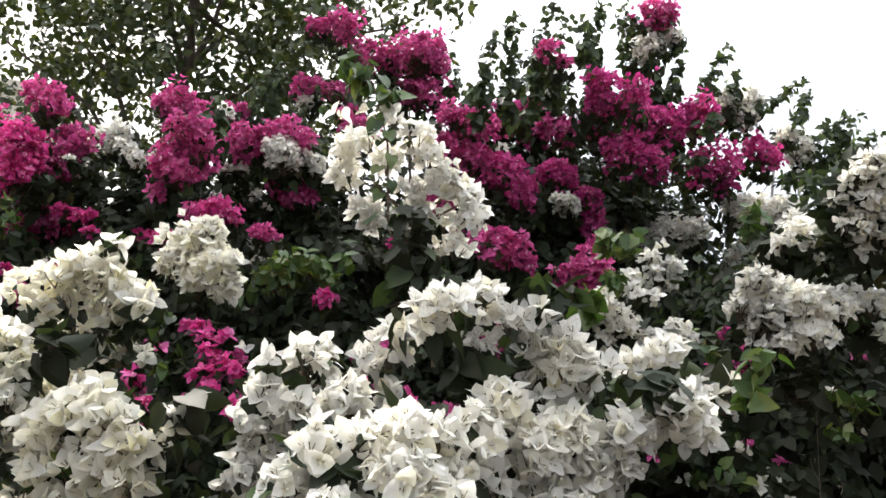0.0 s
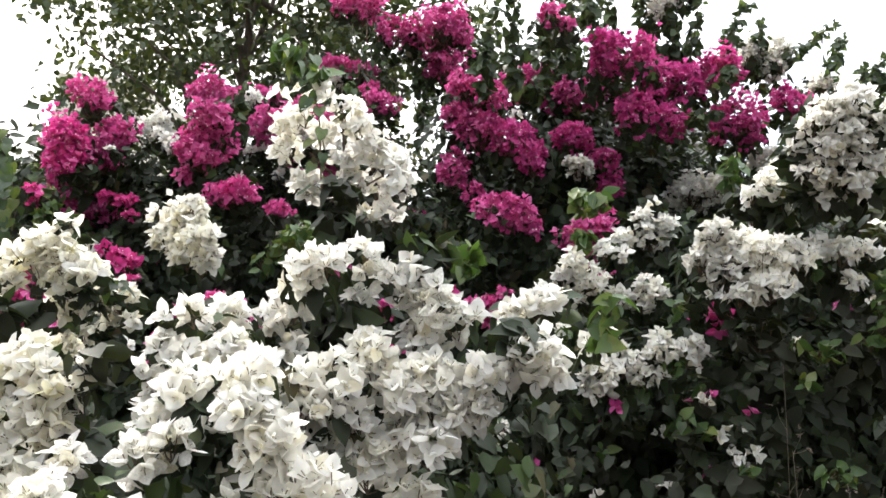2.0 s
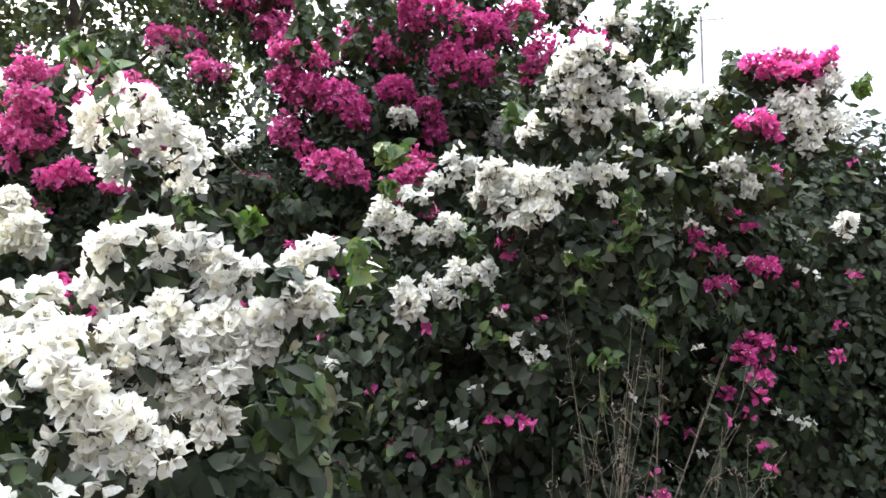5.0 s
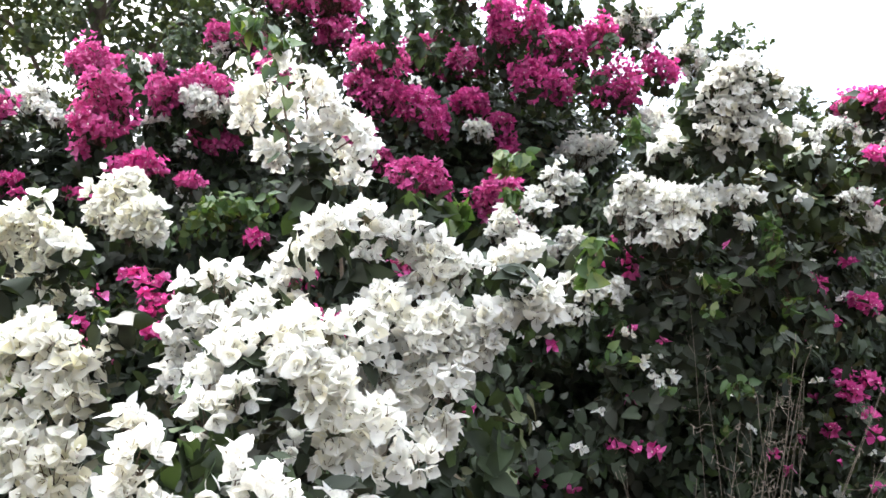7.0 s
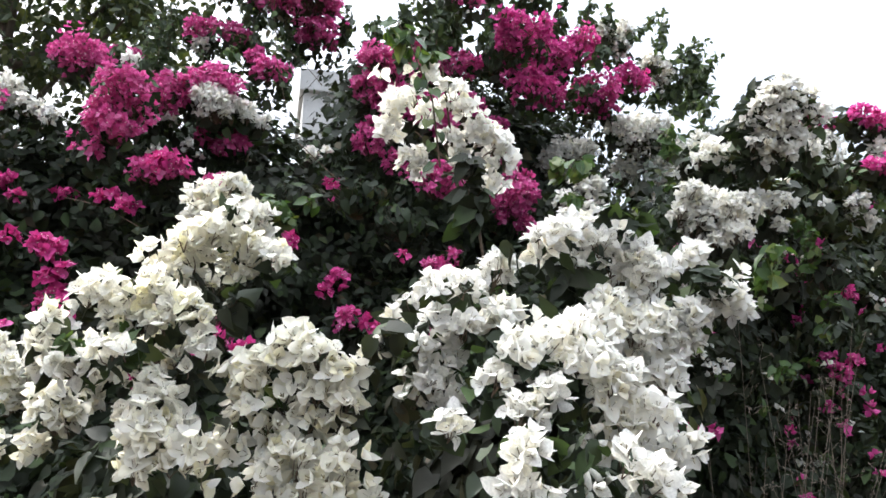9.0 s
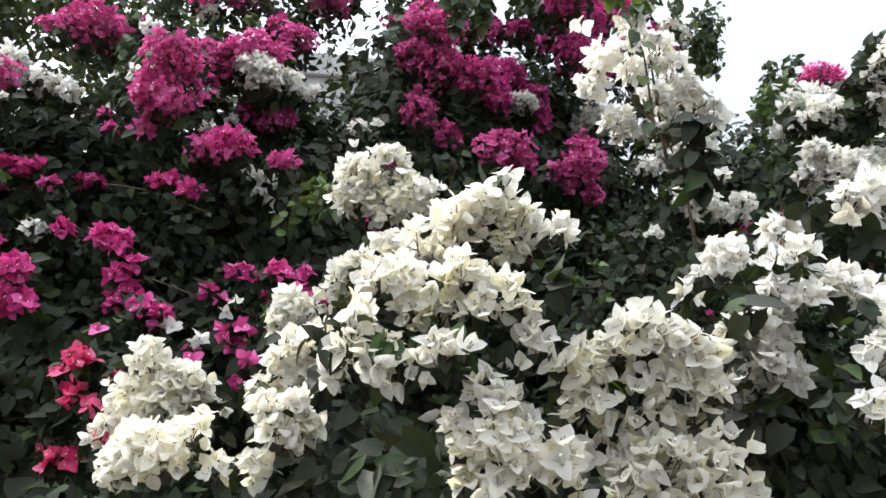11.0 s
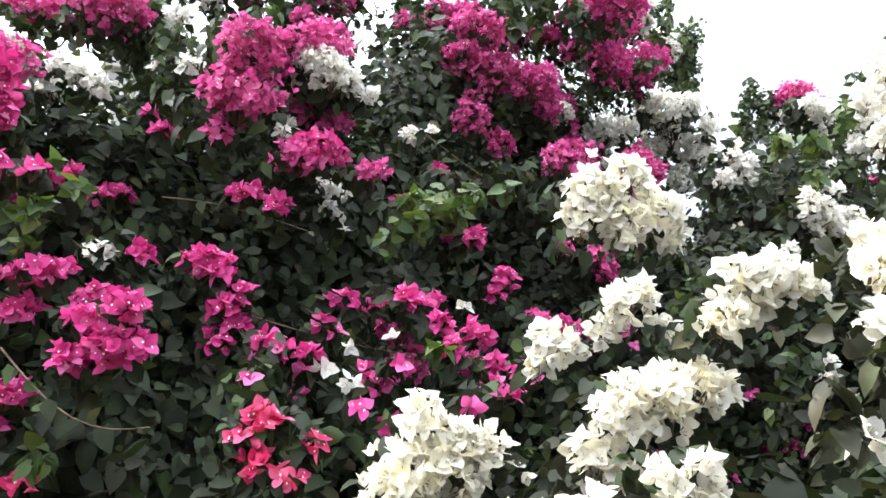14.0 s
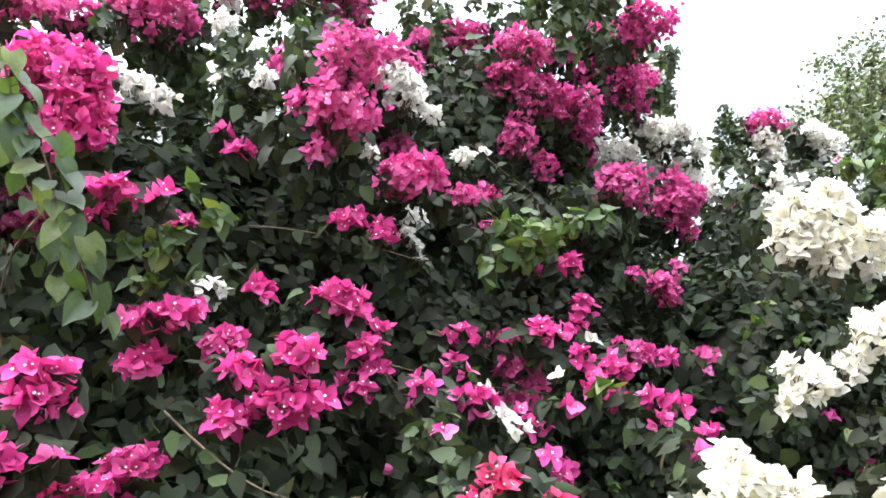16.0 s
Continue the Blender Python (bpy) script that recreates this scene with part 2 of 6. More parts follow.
def scatter(tv, tf, pos, rot, size):
    """Copies of a small template at many places, joined."""
    v = np.einsum("nij,kj->nki", rot, tv) * size[:, None, None] + pos[:, None, :]
    f = tf[None] + (np.arange(len(pos)) * len(tv))[:, None, None]
    return v.reshape(-1, 3), f.reshape(-1, 3)


SHEET_F = np.array([[0, 2, 1], [0, 3, 2], [1, 2, 5], [1, 5, 4], [2, 3, 6], [2, 6, 5], [4, 5, 7], [5, 6, 7]])


def sheet(w1, w2, fold, bend, curl=0.0):
    """A pointed, folded leaf of length 1 along y, its face towards z."""
    return np.array([[0, 0, 0], [-w1, .26, fold + bend * .09], [0, .28, bend * .08], [w1, .26, fold + bend * .09],
                     [-w2, .64, fold * .9 + bend * .43 + curl], [0, .64, bend * .40], [w2, .64, fold * .9 + bend * .43 - curl], [0, 1.0, bend]])


def heart_leaf(rows, cols, wide, fold, bend, curl):
    """A heart-shaped leaf of length 1 along y with a drawn-out tip, folded along its midrib; its face towards z."""
    t = np.linspace(0, 1, rows + 1)[:-1]
    half = wide * np.sin(math.pi * (.20 + .80 * t) ** .95) ** .8 * (1 - .12 * t)
    u = np.linspace(-1, 1, cols + 1)
    S, U = np.meshgrid(t, u, indexing="ij")
    x = half[:, None] * U
    y = S * .97 + .05 - .07 * np.abs(U) * (1 - S) ** 3 - .05 * U ** 2 * S
    z = fold * np.abs(U) * (1 - .4 * S) + bend * S ** 2 + curl * U * np.sin(5 * S)
    v = np.concatenate([np.stack([x, y, z], -1).reshape(-1, 3), [[0, 1.04, bend * 1.06]]])
    m, n, f = cols + 1, rows * (cols + 1), []
    for k in range(cols):
        for i in range(rows - 1):
            a, b = i * m + k, (i + 1) * m + k
            f += [[a, a + 1, b + 1], [a, b + 1, b]]
        f.append([(rows - 1) * m + k, (rows - 1) * m + k + 1, n])
    return v, np.array(f)


LEAF_SHAPES = ((.37, .07, -.16, .01), (.40, .12, -.34, .04), (.33, .05, .08, -.04), (.38, .18, -.22, .03), (.36, .10, -.45, -.03))
FINE_LEAF_T = [heart_leaf(3, 2, *p)[0] for p in LEAF_SHAPES]
FINE_F = heart_leaf(3, 2, *LEAF_SHAPES[0])[1]
NEAR_LEAF_T = [heart_leaf(7, 6, *p)[0] for p in LEAF_SHAPES]
NEAR_F = heart_leaf(7, 6, *LEAF_SHAPES[0])[1]
LEAF_T = [sheet(.36, .25, .07, -.12), sheet(.38, .27, .11, -.28, .03), sheet(.33, .23, .05, .06, -.03)]


def blade(rows, cols, wide, belly, cup, bend, curl, wave, r):
    """An ovate bract of length 1 along y with a drawn-out tip: rows of points across it, cupped towards z."""
    s = np.linspace(0, 1, rows + 2)[1:-1]
    half = np.sin(math.pi * s ** belly) ** .62
    half = wide * half / half.max()
    u = np.linspace(-1, 1, cols + 1)
    S, U = np.meshgrid(s, u, indexing="ij")
    rough = r.normal(0, wave, S.shape) * np.abs(U)
    x = half[:, None] * U * (1 - .10 * cup)
    z = cup * (half[:, None] * U) ** 2 / wide + bend * S ** 2 + curl * U * S + rough + .05 * np.abs(U) * (1 - S)
    y = S + .04 * U ** 2 * (S < .3)
    mid = np.stack([x, y, z], -1).reshape(-1, 3)
    v = np.concatenate([[[0, 0, 0]], mid, [[0, 1.04, bend * 1.05]]])
    n, m = len(v) - 1, cols + 1
    f = []
    for k in range(cols):
        f.append([0, 2 + k, 1 + k])
        for i in range(rows - 1):
            a, b = 1 + i * m + k, 1 + (i + 1) * m + k
            f += [[a, a + 1, b + 1], [a, b + 1, b]]
        a = 1 + (rows - 1) * m + k
        f.append([a, a + 1, n])
    return v, np.array(f)


def flower_template(seed, fine):
    """Three papery cupped bracts round thin tubes, one or two of which end in a tiny open star; axis along z, bract length 1.
    Material slots: bract, tube, twig, star."""
    r = np.random.default_rng(seed)
    vs, fs, mi, off = [], [], [], 0

    def put(v, f, slot):
        nonlocal off
        vs.append(np.asarray(v, float))
        fs.append(np.asarray(f) + off)
        mi.extend([slot] * len(f))
        off += len(v)

    spin = r.uniform(0, 6.28)
    openness = r.uniform(24, 64)
    for k in range(3):
        a = spin + k * 2.094 + r.uniform(-.3, .3)
        lean = radians(openness + r.uniform(-10, 14))
        w = r.uniform(.36, .44)
        b, f = blade(4 if fine else 2, 3 if fine else 2, w, r.uniform(.70, .86), r.uniform(.10, .42), r.uniform(-.26, .16), r.uniform(-.10, .10), .012 if fine else .02, r)
        b = b * r.uniform(.88, 1.08)
        out = np.array([math.cos(a), math.sin(a), 0])
        al = out * math.sin(lean) + np.array([0, 0, math.cos(lean)])
        nn = -out * math.cos(lean) + np.array([0, 0, math.sin(lean)])
        rot = np.stack([np.cross(al, nn), al, nn], -1)
        put(b @ rot.T, f, 0)
        # the tube that stands on this bract
        h, t = r.uniform(.42, .58), .036
        foot = al * .08
        top = al * h * .75 + nn * .10 + np.array([0, 0, h * .25])
        e1, e2 = np.cross(al, out), out
        ring = [t * math.cos(q) * e1 + t * math.sin(q) * e2 for q in (0, 2.1, 4.2)]
        put([foot + ring[0] * .6, foot + ring[1] * .6, foot + ring[2] * .6, top + ring[0], top + ring[1], top + ring[2]],
            [[0, 1, 4], [0, 4, 3], [1, 2, 5], [1, 5, 4]] if fine else [[0, 1, 4], [0, 4, 3]], 1)
        if r.uniform() < (.5 if fine else .25):
            points = 10 if fine else 5
            rad = .11
            n = unit(np.array([0, 0, 1.0]) + out * .4 + r.normal(0, .2, 3))
            p = unit(np.cross(n, np.array([.3, .9, .1])))
            q = np.cross(n, p)
            star = [top + n * .02]
            for g in range(points):
                d = rad * (1 if not fine or g % 2 == 0 else .5)
                star.append(top + n * .05 + d * (math.cos(g * 2 * math.pi / points) * p + math.sin(g * 2 * math.pi / points) * q))
            put(star, [[0, 1 + g, 1 + (g + 1) % points] for g in range(points)], 3)
    return np.concatenate(vs), np.concatenate(fs), np.array(mi)


FINE_FLOWERS = [flower_template(k, True) for k in range(16)]
FAR_FLOWERS = [flower_template(k, False) for k in range(12)]


def head_flowers(c, rx, rz, spacing, lump, bract):
    """Places and outward ways of the flowers of one head: a lumpy, uneven ball, thicker above, no two flowers on one spot."""
    n = max(3, int(4 * math.pi * (rx * rx * .5 + rx * rz * .5) / spacing ** 2))
    d = unit(rng.normal(size=(2 * n, 3)))
    d = d[d[:, 2] > rng.uniform(-1.1, -.2, len(d))]
    k = unit(rng.normal(size=(6, 3)))
    bumps = np.exp(-8 * (1 - d @ k.T)).sum(1)
    rx, rz = max(rx - .55 * bract, .4 * rx), max(rz - .55 * bract, .4 * rz)
    r = (.80 + lump * bumps + rng.normal(0, .06, len(d))) * rng.uniform(.58, 1.2, len(d))
    p = d * np.array([rx, rx * .85, rz]) * r[:, None] + np.array(c) - np.array([0, 0, .2 * bract])
    hole = unit(rng.normal(size=(3, 3)))
    open_part = (d @ hole.T).max(1) > .87
    p, d = p[~open_part], d[~open_part]
    near = ((p[:, None] - p[None]) ** 2).sum(-1) < (.40 * spacing) ** 2
    free, kept = np.ones(len(p), bool), []
    for i in range(len(p)):
        if free[i] and len(kept) < n:
            kept.append(i)
            free &= ~near[i]
    p, d = p[kept], d[kept]
    way = unit(d + np.array([0, -.15, .62]) + rng.normal(0, .40, d.shape))
    return p, way


def twig_tube(points, r0, r1, sides=5):
    """A thin tapered stem along some points, as triangles."""
    P = np.asarray(points, float)
    t = unit(np.gradient(P, axis=0))
    u = unit(np.cross(t, np.array([.31, .2, .93])))
    w = np.cross(t, u)
    rad = np.linspace(r0, r1, len(P))[:, None, None]
    a = np.linspace(0, 2 * math.pi, sides, endpoint=False)
    ring = np.cos(a)[None, :, None] * u[:, None] + np.sin(a)[None, :, None] * w[:, None]
    v = (P[:, None] + ring * rad).reshape(-1, 3)
    f = []
    for i in range(len(P) - 1):
        for k in range(sides):
            p, q = i * sides + k, i * sides + (k + 1) % sides
            f += [[p, q, q + sides], [p, q + sides, p + sides]]
    return v, np.array(f)


def join(parts):
    vs, fs, off = [], [], 0
    for v, f in parts:
        vs.append(v)
        fs.append(f + off)
        off += len(v)
    return np.concatenate(vs), np.concatenate(fs)


FLOWER_MESH = {}


def flower_mesh(k, mat, mat_tube):
    key = (k, mat.name)
    if key not in FLOWER_MESH:
        v, f, mi = FINE_FLOWERS[k]
        FLOWER_MESH[key] = mesh_of("flower", v, f, (mat, mat_tube, MAT_TWIG, MAT_STAR), mi)
    return FLOWER_MESH[key]


def heads(bush, rows, mat, bract, spacing, lump=.32, single=None, budget=0, label="", fine=True, grow=1.0):
    """Flower heads of a bush, one part each, on short stalks; the first ones carry their flowers as pieces of their own."""
    FLOWERS = FINE_FLOWERS if fine else FAR_FLOWERS
    for x, y, z, rx, rz in rows:
        rx, rz = rx * grow, rz * grow
        p, way = head_flowers((x, y, z), rx, rz, spacing, lump, bract)
        if len(p) < 2:
            continue
        size = bract * rng.uniform(.78, 1.12, len(p))
        spin = rng.normal(size=p.shape)
        rot = frames_from(way, spin)
        kind = rng.integers(0, len(FLOWERS), len(p))
        stalk = []
        foot = np.array([x, y + .5 * rx, z - .9 * rz])
        for q in p[:: 3]:
            mid = (foot + q) / 2 + rng.normal(0, .12 * rx, 3)
            stalk.append(twig_tube([foot, mid, q], .0016, .0008, 3))
        if single and bush["pieces"] + len(p) <= budget:
            bush["pieces"] += len(p)
            v, f = join(stalk)
            head = child("flower_head", mesh_of("flower_head", v, f, (MAT_TWIG,)), bush, label)
            for k in range(len(p)):
                o = new("flower", flower_mesh(int(kind[k]), single, MAT_TUBE))
                o.parent = head
                m = np.eye(4)
                m[:3, :3] = rot[k] * size[k]
                m[:3, 3] = p[k]
                o.matrix_basis = Matrix(m.tolist())
            continue
        vs, fs, ms, off = [], [], [], 0
        for k in range(len(FLOWERS)):
            sel = kind == k
            if sel.any():
                tv, tf, mi = FLOWERS[k]
                v, f = scatter(tv, tf, p[sel], rot[sel], size[sel])
                vs.append(v)
                fs.append(f + off)
                off += len(v)
                ms.append(np.tile(mi, sel.sum()))
        v, f = join(stalk)
        vs.append(v)
        fs.append(f + off)
        ms.append(np.full(len(f), 2))
        child("flower_head", mesh_of("flower_head", np.concatenate(vs), np.concatenate(fs), (mat, MAT_TUBE if mat in (MAT_WHITE, MAT_CREAM) else MAT_TUBE_RED, MAT_TWIG, MAT_STAR), np.concatenate(ms)), bush, label)


def leaf_cloud(p, out, size, droop=.6, fine=False):
    """Leaves at places p, facing outward and up, tips hanging."""
    n = unit(out * .9 + np.array([0, -.2, .22]) + rng.normal(0, .5, p.shape))
    along = np.array([0, 0, -droop]) + rng.normal(0, .7, p.shape) + out * .3
    rot = frames_from(n, along)
    shapes, facets = (FINE_LEAF_T, FINE_F) if fine else (LEAF_T, SHEET_F)
    kind = rng.integers(0, len(shapes), len(p))
    parts = [scatter(shapes[k], facets, p[kind == k], rot[kind == k], size[kind == k]) for k in range(len(shapes)) if (kind == k).any()]
    return join(parts)


def mound_points(c, r, count, depth, seed):
    """Places in the outer shell of a leafy, lumpy mound."""
    g = np.random.default_rng(seed)
    d = unit(g.normal(size=(count, 3)))
    flip = (d[:, 1] > .35) & (g.uniform(0, 1, count) < .75)
    d[:, 1] = np.where(flip, -d[:, 1], d[:, 1])
    k = unit(g.normal(size=(40, 3)))
    lump = (np.exp(-40 * (1 - d @ k.T))).sum(1)
    rad = .84 + .22 * lump - depth * g.uniform(0, 1, len(d)) ** 1.5
    return np.array(c) + d * np.array(r) * rad[:, None], d


def ellipsoid(c, r, seed, n=14):
    """A closed lumpy ball."""
    g = np.random.default_rng(seed)
    th = np.linspace(0, math.pi, n)
    ph = np.linspace(0, 2 * math.pi, 2 * n, endpoint=False)
    T, Ph = np.meshgrid(th, ph, indexing="ij")
    d = np.stack([np.sin(T) * np.cos(Ph), np.sin(T) * np.sin(Ph), np.cos(T)], -1).reshape(-1, 3)
    k = unit(g.normal(size=(12, 3)))
    v = np.array(c) + d * np.array(r) * (.92 + .08 * np.exp(-10 * (1 - d @ k.T)).sum(1))[:, None]
    m = 2 * n
    f = []
    for i in range(n - 1):
        for j in range(m):
            a, b = i * m + j, i * m + (j + 1) % m
            f += [[a, a + m, b + m], [a, b + m, b]]
    return v, np.array(f)


OPEN_SIDE = np.array([-.7, .3, 1.65])


def covers_flowers(P):
    """Which leaves hang before a flower head on the open side of the hedge: heads sit outside the leaves."""
    bad = np.zeros(len(P), bool)
    for rows in ALL_HEADS:
        for x, y, z, rx, rz in rows:
            c = np.array([x, y, z])
            way = OPEN_SIDE - c
            far = np.linalg.norm(way)
            way = way / far
            d = P - c
            along = d @ way
            off = d - along[:, None] * way
            bad |= (along > -.25 * rx) & (along < .9) & ((off ** 2).sum(1) < (.5 * (rx + rz)) ** 2)
    return bad


def bush_body(bush, mounds, leaf, seed, mat=MAT_LEAF, depth=.42, core=.48, fine=False, share=.86):
    """Leaf mass of a bush over its mounds, round solid dark balls that stand in for the shade inside."""
    P, D, C = [], [], []
    for i, (x, y, z, rx, ry, rz, count) in enumerate(mounds):
        p, d = mound_points((x, y, z), (rx, ry, rz), int(count * share), depth, seed * 100 + i)
        P.append(p)
        D.append(d)
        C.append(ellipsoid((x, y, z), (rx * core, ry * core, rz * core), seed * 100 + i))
    P, D = np.concatenate(P), np.concatenate(D)
    keep = np.ones(len(P), bool)
    for x, y, z, rx, ry, rz, count in mounds:
        q = (P - np.array([x, y, z])) / np.array([rx, ry, rz])
        keep &= (q * q).sum(1) > (core * .9) ** 2
    keep &= P[:, 2] > .02
    gap = np.sin(P @ np.array([9.1, 3.3, 5.2]) + 1.3 * seed) + np.sin(P @ np.array([-4.3, 6.1, 10.4]) + 2.1) + np.sin(P @ np.array([13.0, -7.7, -8.9]))
    keep &= gap + rng.normal(0, .45, len(P)) > -1.1
    keep &= ~covers_flowers(P)
    P, D = P[keep], D[keep]
    v, f = leaf_cloud(P, D, leaf * rng.uniform(.45, 1.3, len(P)), fine=fine)
    child("foliage", mesh_of("foliage", v, f, (mat,)), bush, kind="stuff")
    # a closer layer of larger leaves round the dark heart
    g = np.random.default_rng(seed * 100 + 55)
    P, D = [], []
    for x, y, z, rx, ry, rz, count in mounds:
        d = unit(g.normal(size=(count // 9, 3)) + np.array([0, -.7, 0]))
        P.append(np.array([x, y, z]) + d * np.array([rx, ry, rz]) * (core + .16 * g.uniform(0, 1, (len(d), 1))))
        D.append(d)
    P, D = np.concatenate(P), np.concatenate(D)
    keep = P[:, 2] > .02
    for x, y, z, rx, ry, rz, count in mounds:
        q = (P - np.array([x, y, z])) / np.array([rx, ry, rz])
        keep &= (q * q).sum(1) > (core * .98) ** 2
    P, D = P[keep], D[keep]
    v, f = leaf_cloud(P, D, leaf * rng.uniform(1.0, 1.8, len(P)))
    child("inner_foliage", mesh_of("inner_foliage", v, f, (mat,)), bush, kind="stuff")
    # larger leaves over the top and the far side
    g = np.random.default_rng(seed * 100 + 77)
    P, D = [], []
    for x, y, z, rx, ry, rz, count in mounds:
        d = unit(g.normal(size=(count // 9, 3)) + np.array([0, .55, .35]))
        d = d[(d[:, 1] > .05) & (d[:, 2] > -.75)]
        P.append(np.array([x, y, z]) + d * np.array([rx, ry, rz]) * (core + .1 + .28 * g.uniform(0, 1, (len(d), 1))))
        D.append(d)
    P, D = np.concatenate(P), np.concatenate(D)
    keep = P[:, 2] > .02
    for x, y, z, rx, ry, rz, count in mounds:
        q = (P - np.array([x, y, z])) / np.array([rx, ry, rz])
        keep &= (q * q).sum(1) > (core * .98) ** 2
    keep &= ~covers_flowers(P)
    P, D = P[keep], D[keep]
    v, f = leaf_cloud(P, D, leaf * rng.uniform(1.1, 2.4, len(P)), droop=.2)
    child("rear_foliage", mesh_of("rear_foliage", v, f, (mat,)), bush, kind="stuff")
    # closed dark balls added where the inside of each mound would be in shade
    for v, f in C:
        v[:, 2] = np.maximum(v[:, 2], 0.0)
        child("shade_core", mesh_of("shade_core", v, f, (MAT_INNER_SHADE,)), bush, "solid dark ball for the shade inside the bush")


def leaf_tufts(bush, rows, leaf, mat, thick=600, label=""):
    """Tufts of leaves, one part each, in loose balls."""
    for x, y, z, rx, rz in rows:
        n = int(max(8, thick * (rx + .02) * (rz + .02) * 12))
        d = unit(rng.normal(size=(n, 3)))
        p = np.array([x, y, z]) + d * np.array([rx, rx, rz]) * rng.uniform(.2, 1.0, (n, 1))
        lv, lf = leaf_cloud(p, d, leaf * rng.uniform(.6, 1.15, n), fine=True)
        heart = np.array([x, y + .02, z - .8 * rz])
        tv, tf = join([twig_tube([heart, (heart + q) / 2 + rng.normal(0, .004, 3), q], .0018, .0009, 3) for q in p])
        v, f = join([(tv, tf), (lv, lf)])
        mi = np.r_[np.zeros(len(tf), int), np.ones(len(lf), int)]
        child("sprig", mesh_of("sprig", v, f, (MAT_TWIG, mat), mi), bush, label)


def leaves_behind(bush, groups, leaf, per=1.0, mat=None):
    """Leaves that grow among and behind the flower heads of a bush."""
    P, D = [], []
    for rows in groups:
        for x, y, z, rx, rz in rows:
            n = int(per * 22 * (1 + (rx / .05) ** 2 * .7))
            d = unit(rng.normal(size=(n, 3)))
            P.append(np.array([x, y + .9 * rx + .02, z - .35 * rz]) + d * np.array([1.35 * rx, 1.0 * rx, 1.25 * rz]) * rng.uniform(.5, 1.05, (n, 1)))
            D.append(d)
    P, D = np.concatenate(P), np.concatenate(D)
    v, f = leaf_cloud(P, D, leaf * rng.uniform(.6, 1.2, len(P)), fine=True)
    child("under_foliage", mesh_of("under_foliage", v, f, (mat or MAT_LEAF,)), bush, kind="stuff")


def shoots(bush, rows, leaf, mat, every=.012, thick=.004, sway=.03, label="upright leafy shoot"):
    """Upright leafy shoots, one part each: a thin stem with leaves all along."""
    for x0, y0, z0, x1, y1, z1 in rows:
        a, b = np.array([x0, y0, z0]), np.array([x1, y1, z1])
        a = a - (b - a) * .35
        n = 9
        s = np.linspace(0, 1, n)[:, None]
        pts = a + (b - a) * s + np.sin(s * 3.1) * rng.normal(0, sway, 3) * np.linalg.norm(b - a)
        parts = [twig_tube(pts, thick, thick * .35, 5)]
        length = np.linalg.norm(b - a)
        m = max(4, int(length / every * 2.2))
        u = np.sort(rng.uniform(.05, 1, m))
        c = np.stack([np.interp(u, s[:, 0], pts[:, k]) for k in range(3)], -1)
        side = unit(rng.normal(size=(m, 3)) * np.array([1, 1, .35]))
        sz = leaf * rng.uniform(.6, 1.15, m) * (1.15 - .6 * u)
        v, f = leaf_cloud(c + side * rng.uniform(.004, .042, (m, 1)), side, sz)
        nt = len(parts[0][1])
        v, f = join([parts[0], (v, f)])
        mi = np.r_[np.zeros(nt, int), np.ones(len(f) - nt, int)]
        child("shoot", mesh_of("shoot", v, f, (MAT_TWIG, mat), mi), bush, label)


def vine(bush, rows, leaf, mat, every, label="hanging shoot with large green leaves"):
    """A hanging vine along its stretches, with large leaves on short stalks drooping from it."""
    knots = np.array([rows[0][:3]] + [r[3:] for r in rows])
    u = np.linspace(0, len(knots) - 1, 40)
    pts = np.stack([np.interp(u, np.arange(len(knots)), knots[:, k]) for k in range(3)], -1)
    pts[1:-1] = (pts[:-2] + pts[1:-1] * 2 + pts[2:]) / 4
    stem = twig_tube(pts, .0028, .0012, 5)
    n = int(np.linalg.norm(np.diff(pts, axis=0), axis=1).sum() / every)
    at = np.linspace(0, len(pts) - 1, n)
    c = np.stack([np.interp(at, np.arange(len(pts)), pts[:, k]) for k in range(3)], -1)
    side = np.stack([np.where(np.arange(n) % 2, 1.0, -1.0) * rng.uniform(.3, 1, n), rng.uniform(-.8, .1, n), rng.uniform(-.1, .4, n)], -1)
    tip = c + side * rng.uniform(.012, .03, (n, 1))
    stalks = join([twig_tube([p, (p + q) / 2 + np.array([0, 0, .003]), q], .0012, .0009, 3) for p, q in zip(c, tip)])
    facing = unit(np.array([.2, -.8, .45]) + side * .3 + rng.normal(0, .32, (n, 3)))
    along = side * .45 + np.array([0, 0, -1.0]) + rng.normal(0, .25, (n, 3))
    rot = frames_from(facing, along)
    kind = rng.integers(0, len(NEAR_LEAF_T), n)
    size = leaf * rng.uniform(.7, 1.2, n)
    v, f = join([stem, stalks])
    shoot = child("hanging_shoot", mesh_of("hanging_shoot", v, f, (MAT_TWIG,)), bush, label)
    shapes = [mesh_of("leaf", t * np.array([1.12, 1, 1]), NEAR_F, (mat,)) for t in NEAR_LEAF_T]
    for k in range(n):
        o = new("leaf", shapes[kind[k]])
        o.parent = shoot
        m = np.eye(4)
        m[:3, :3] = rot[k] * size[k]
        m[:3, 3] = tip[k]
        o.matrix_basis = Matrix(m.tolist())


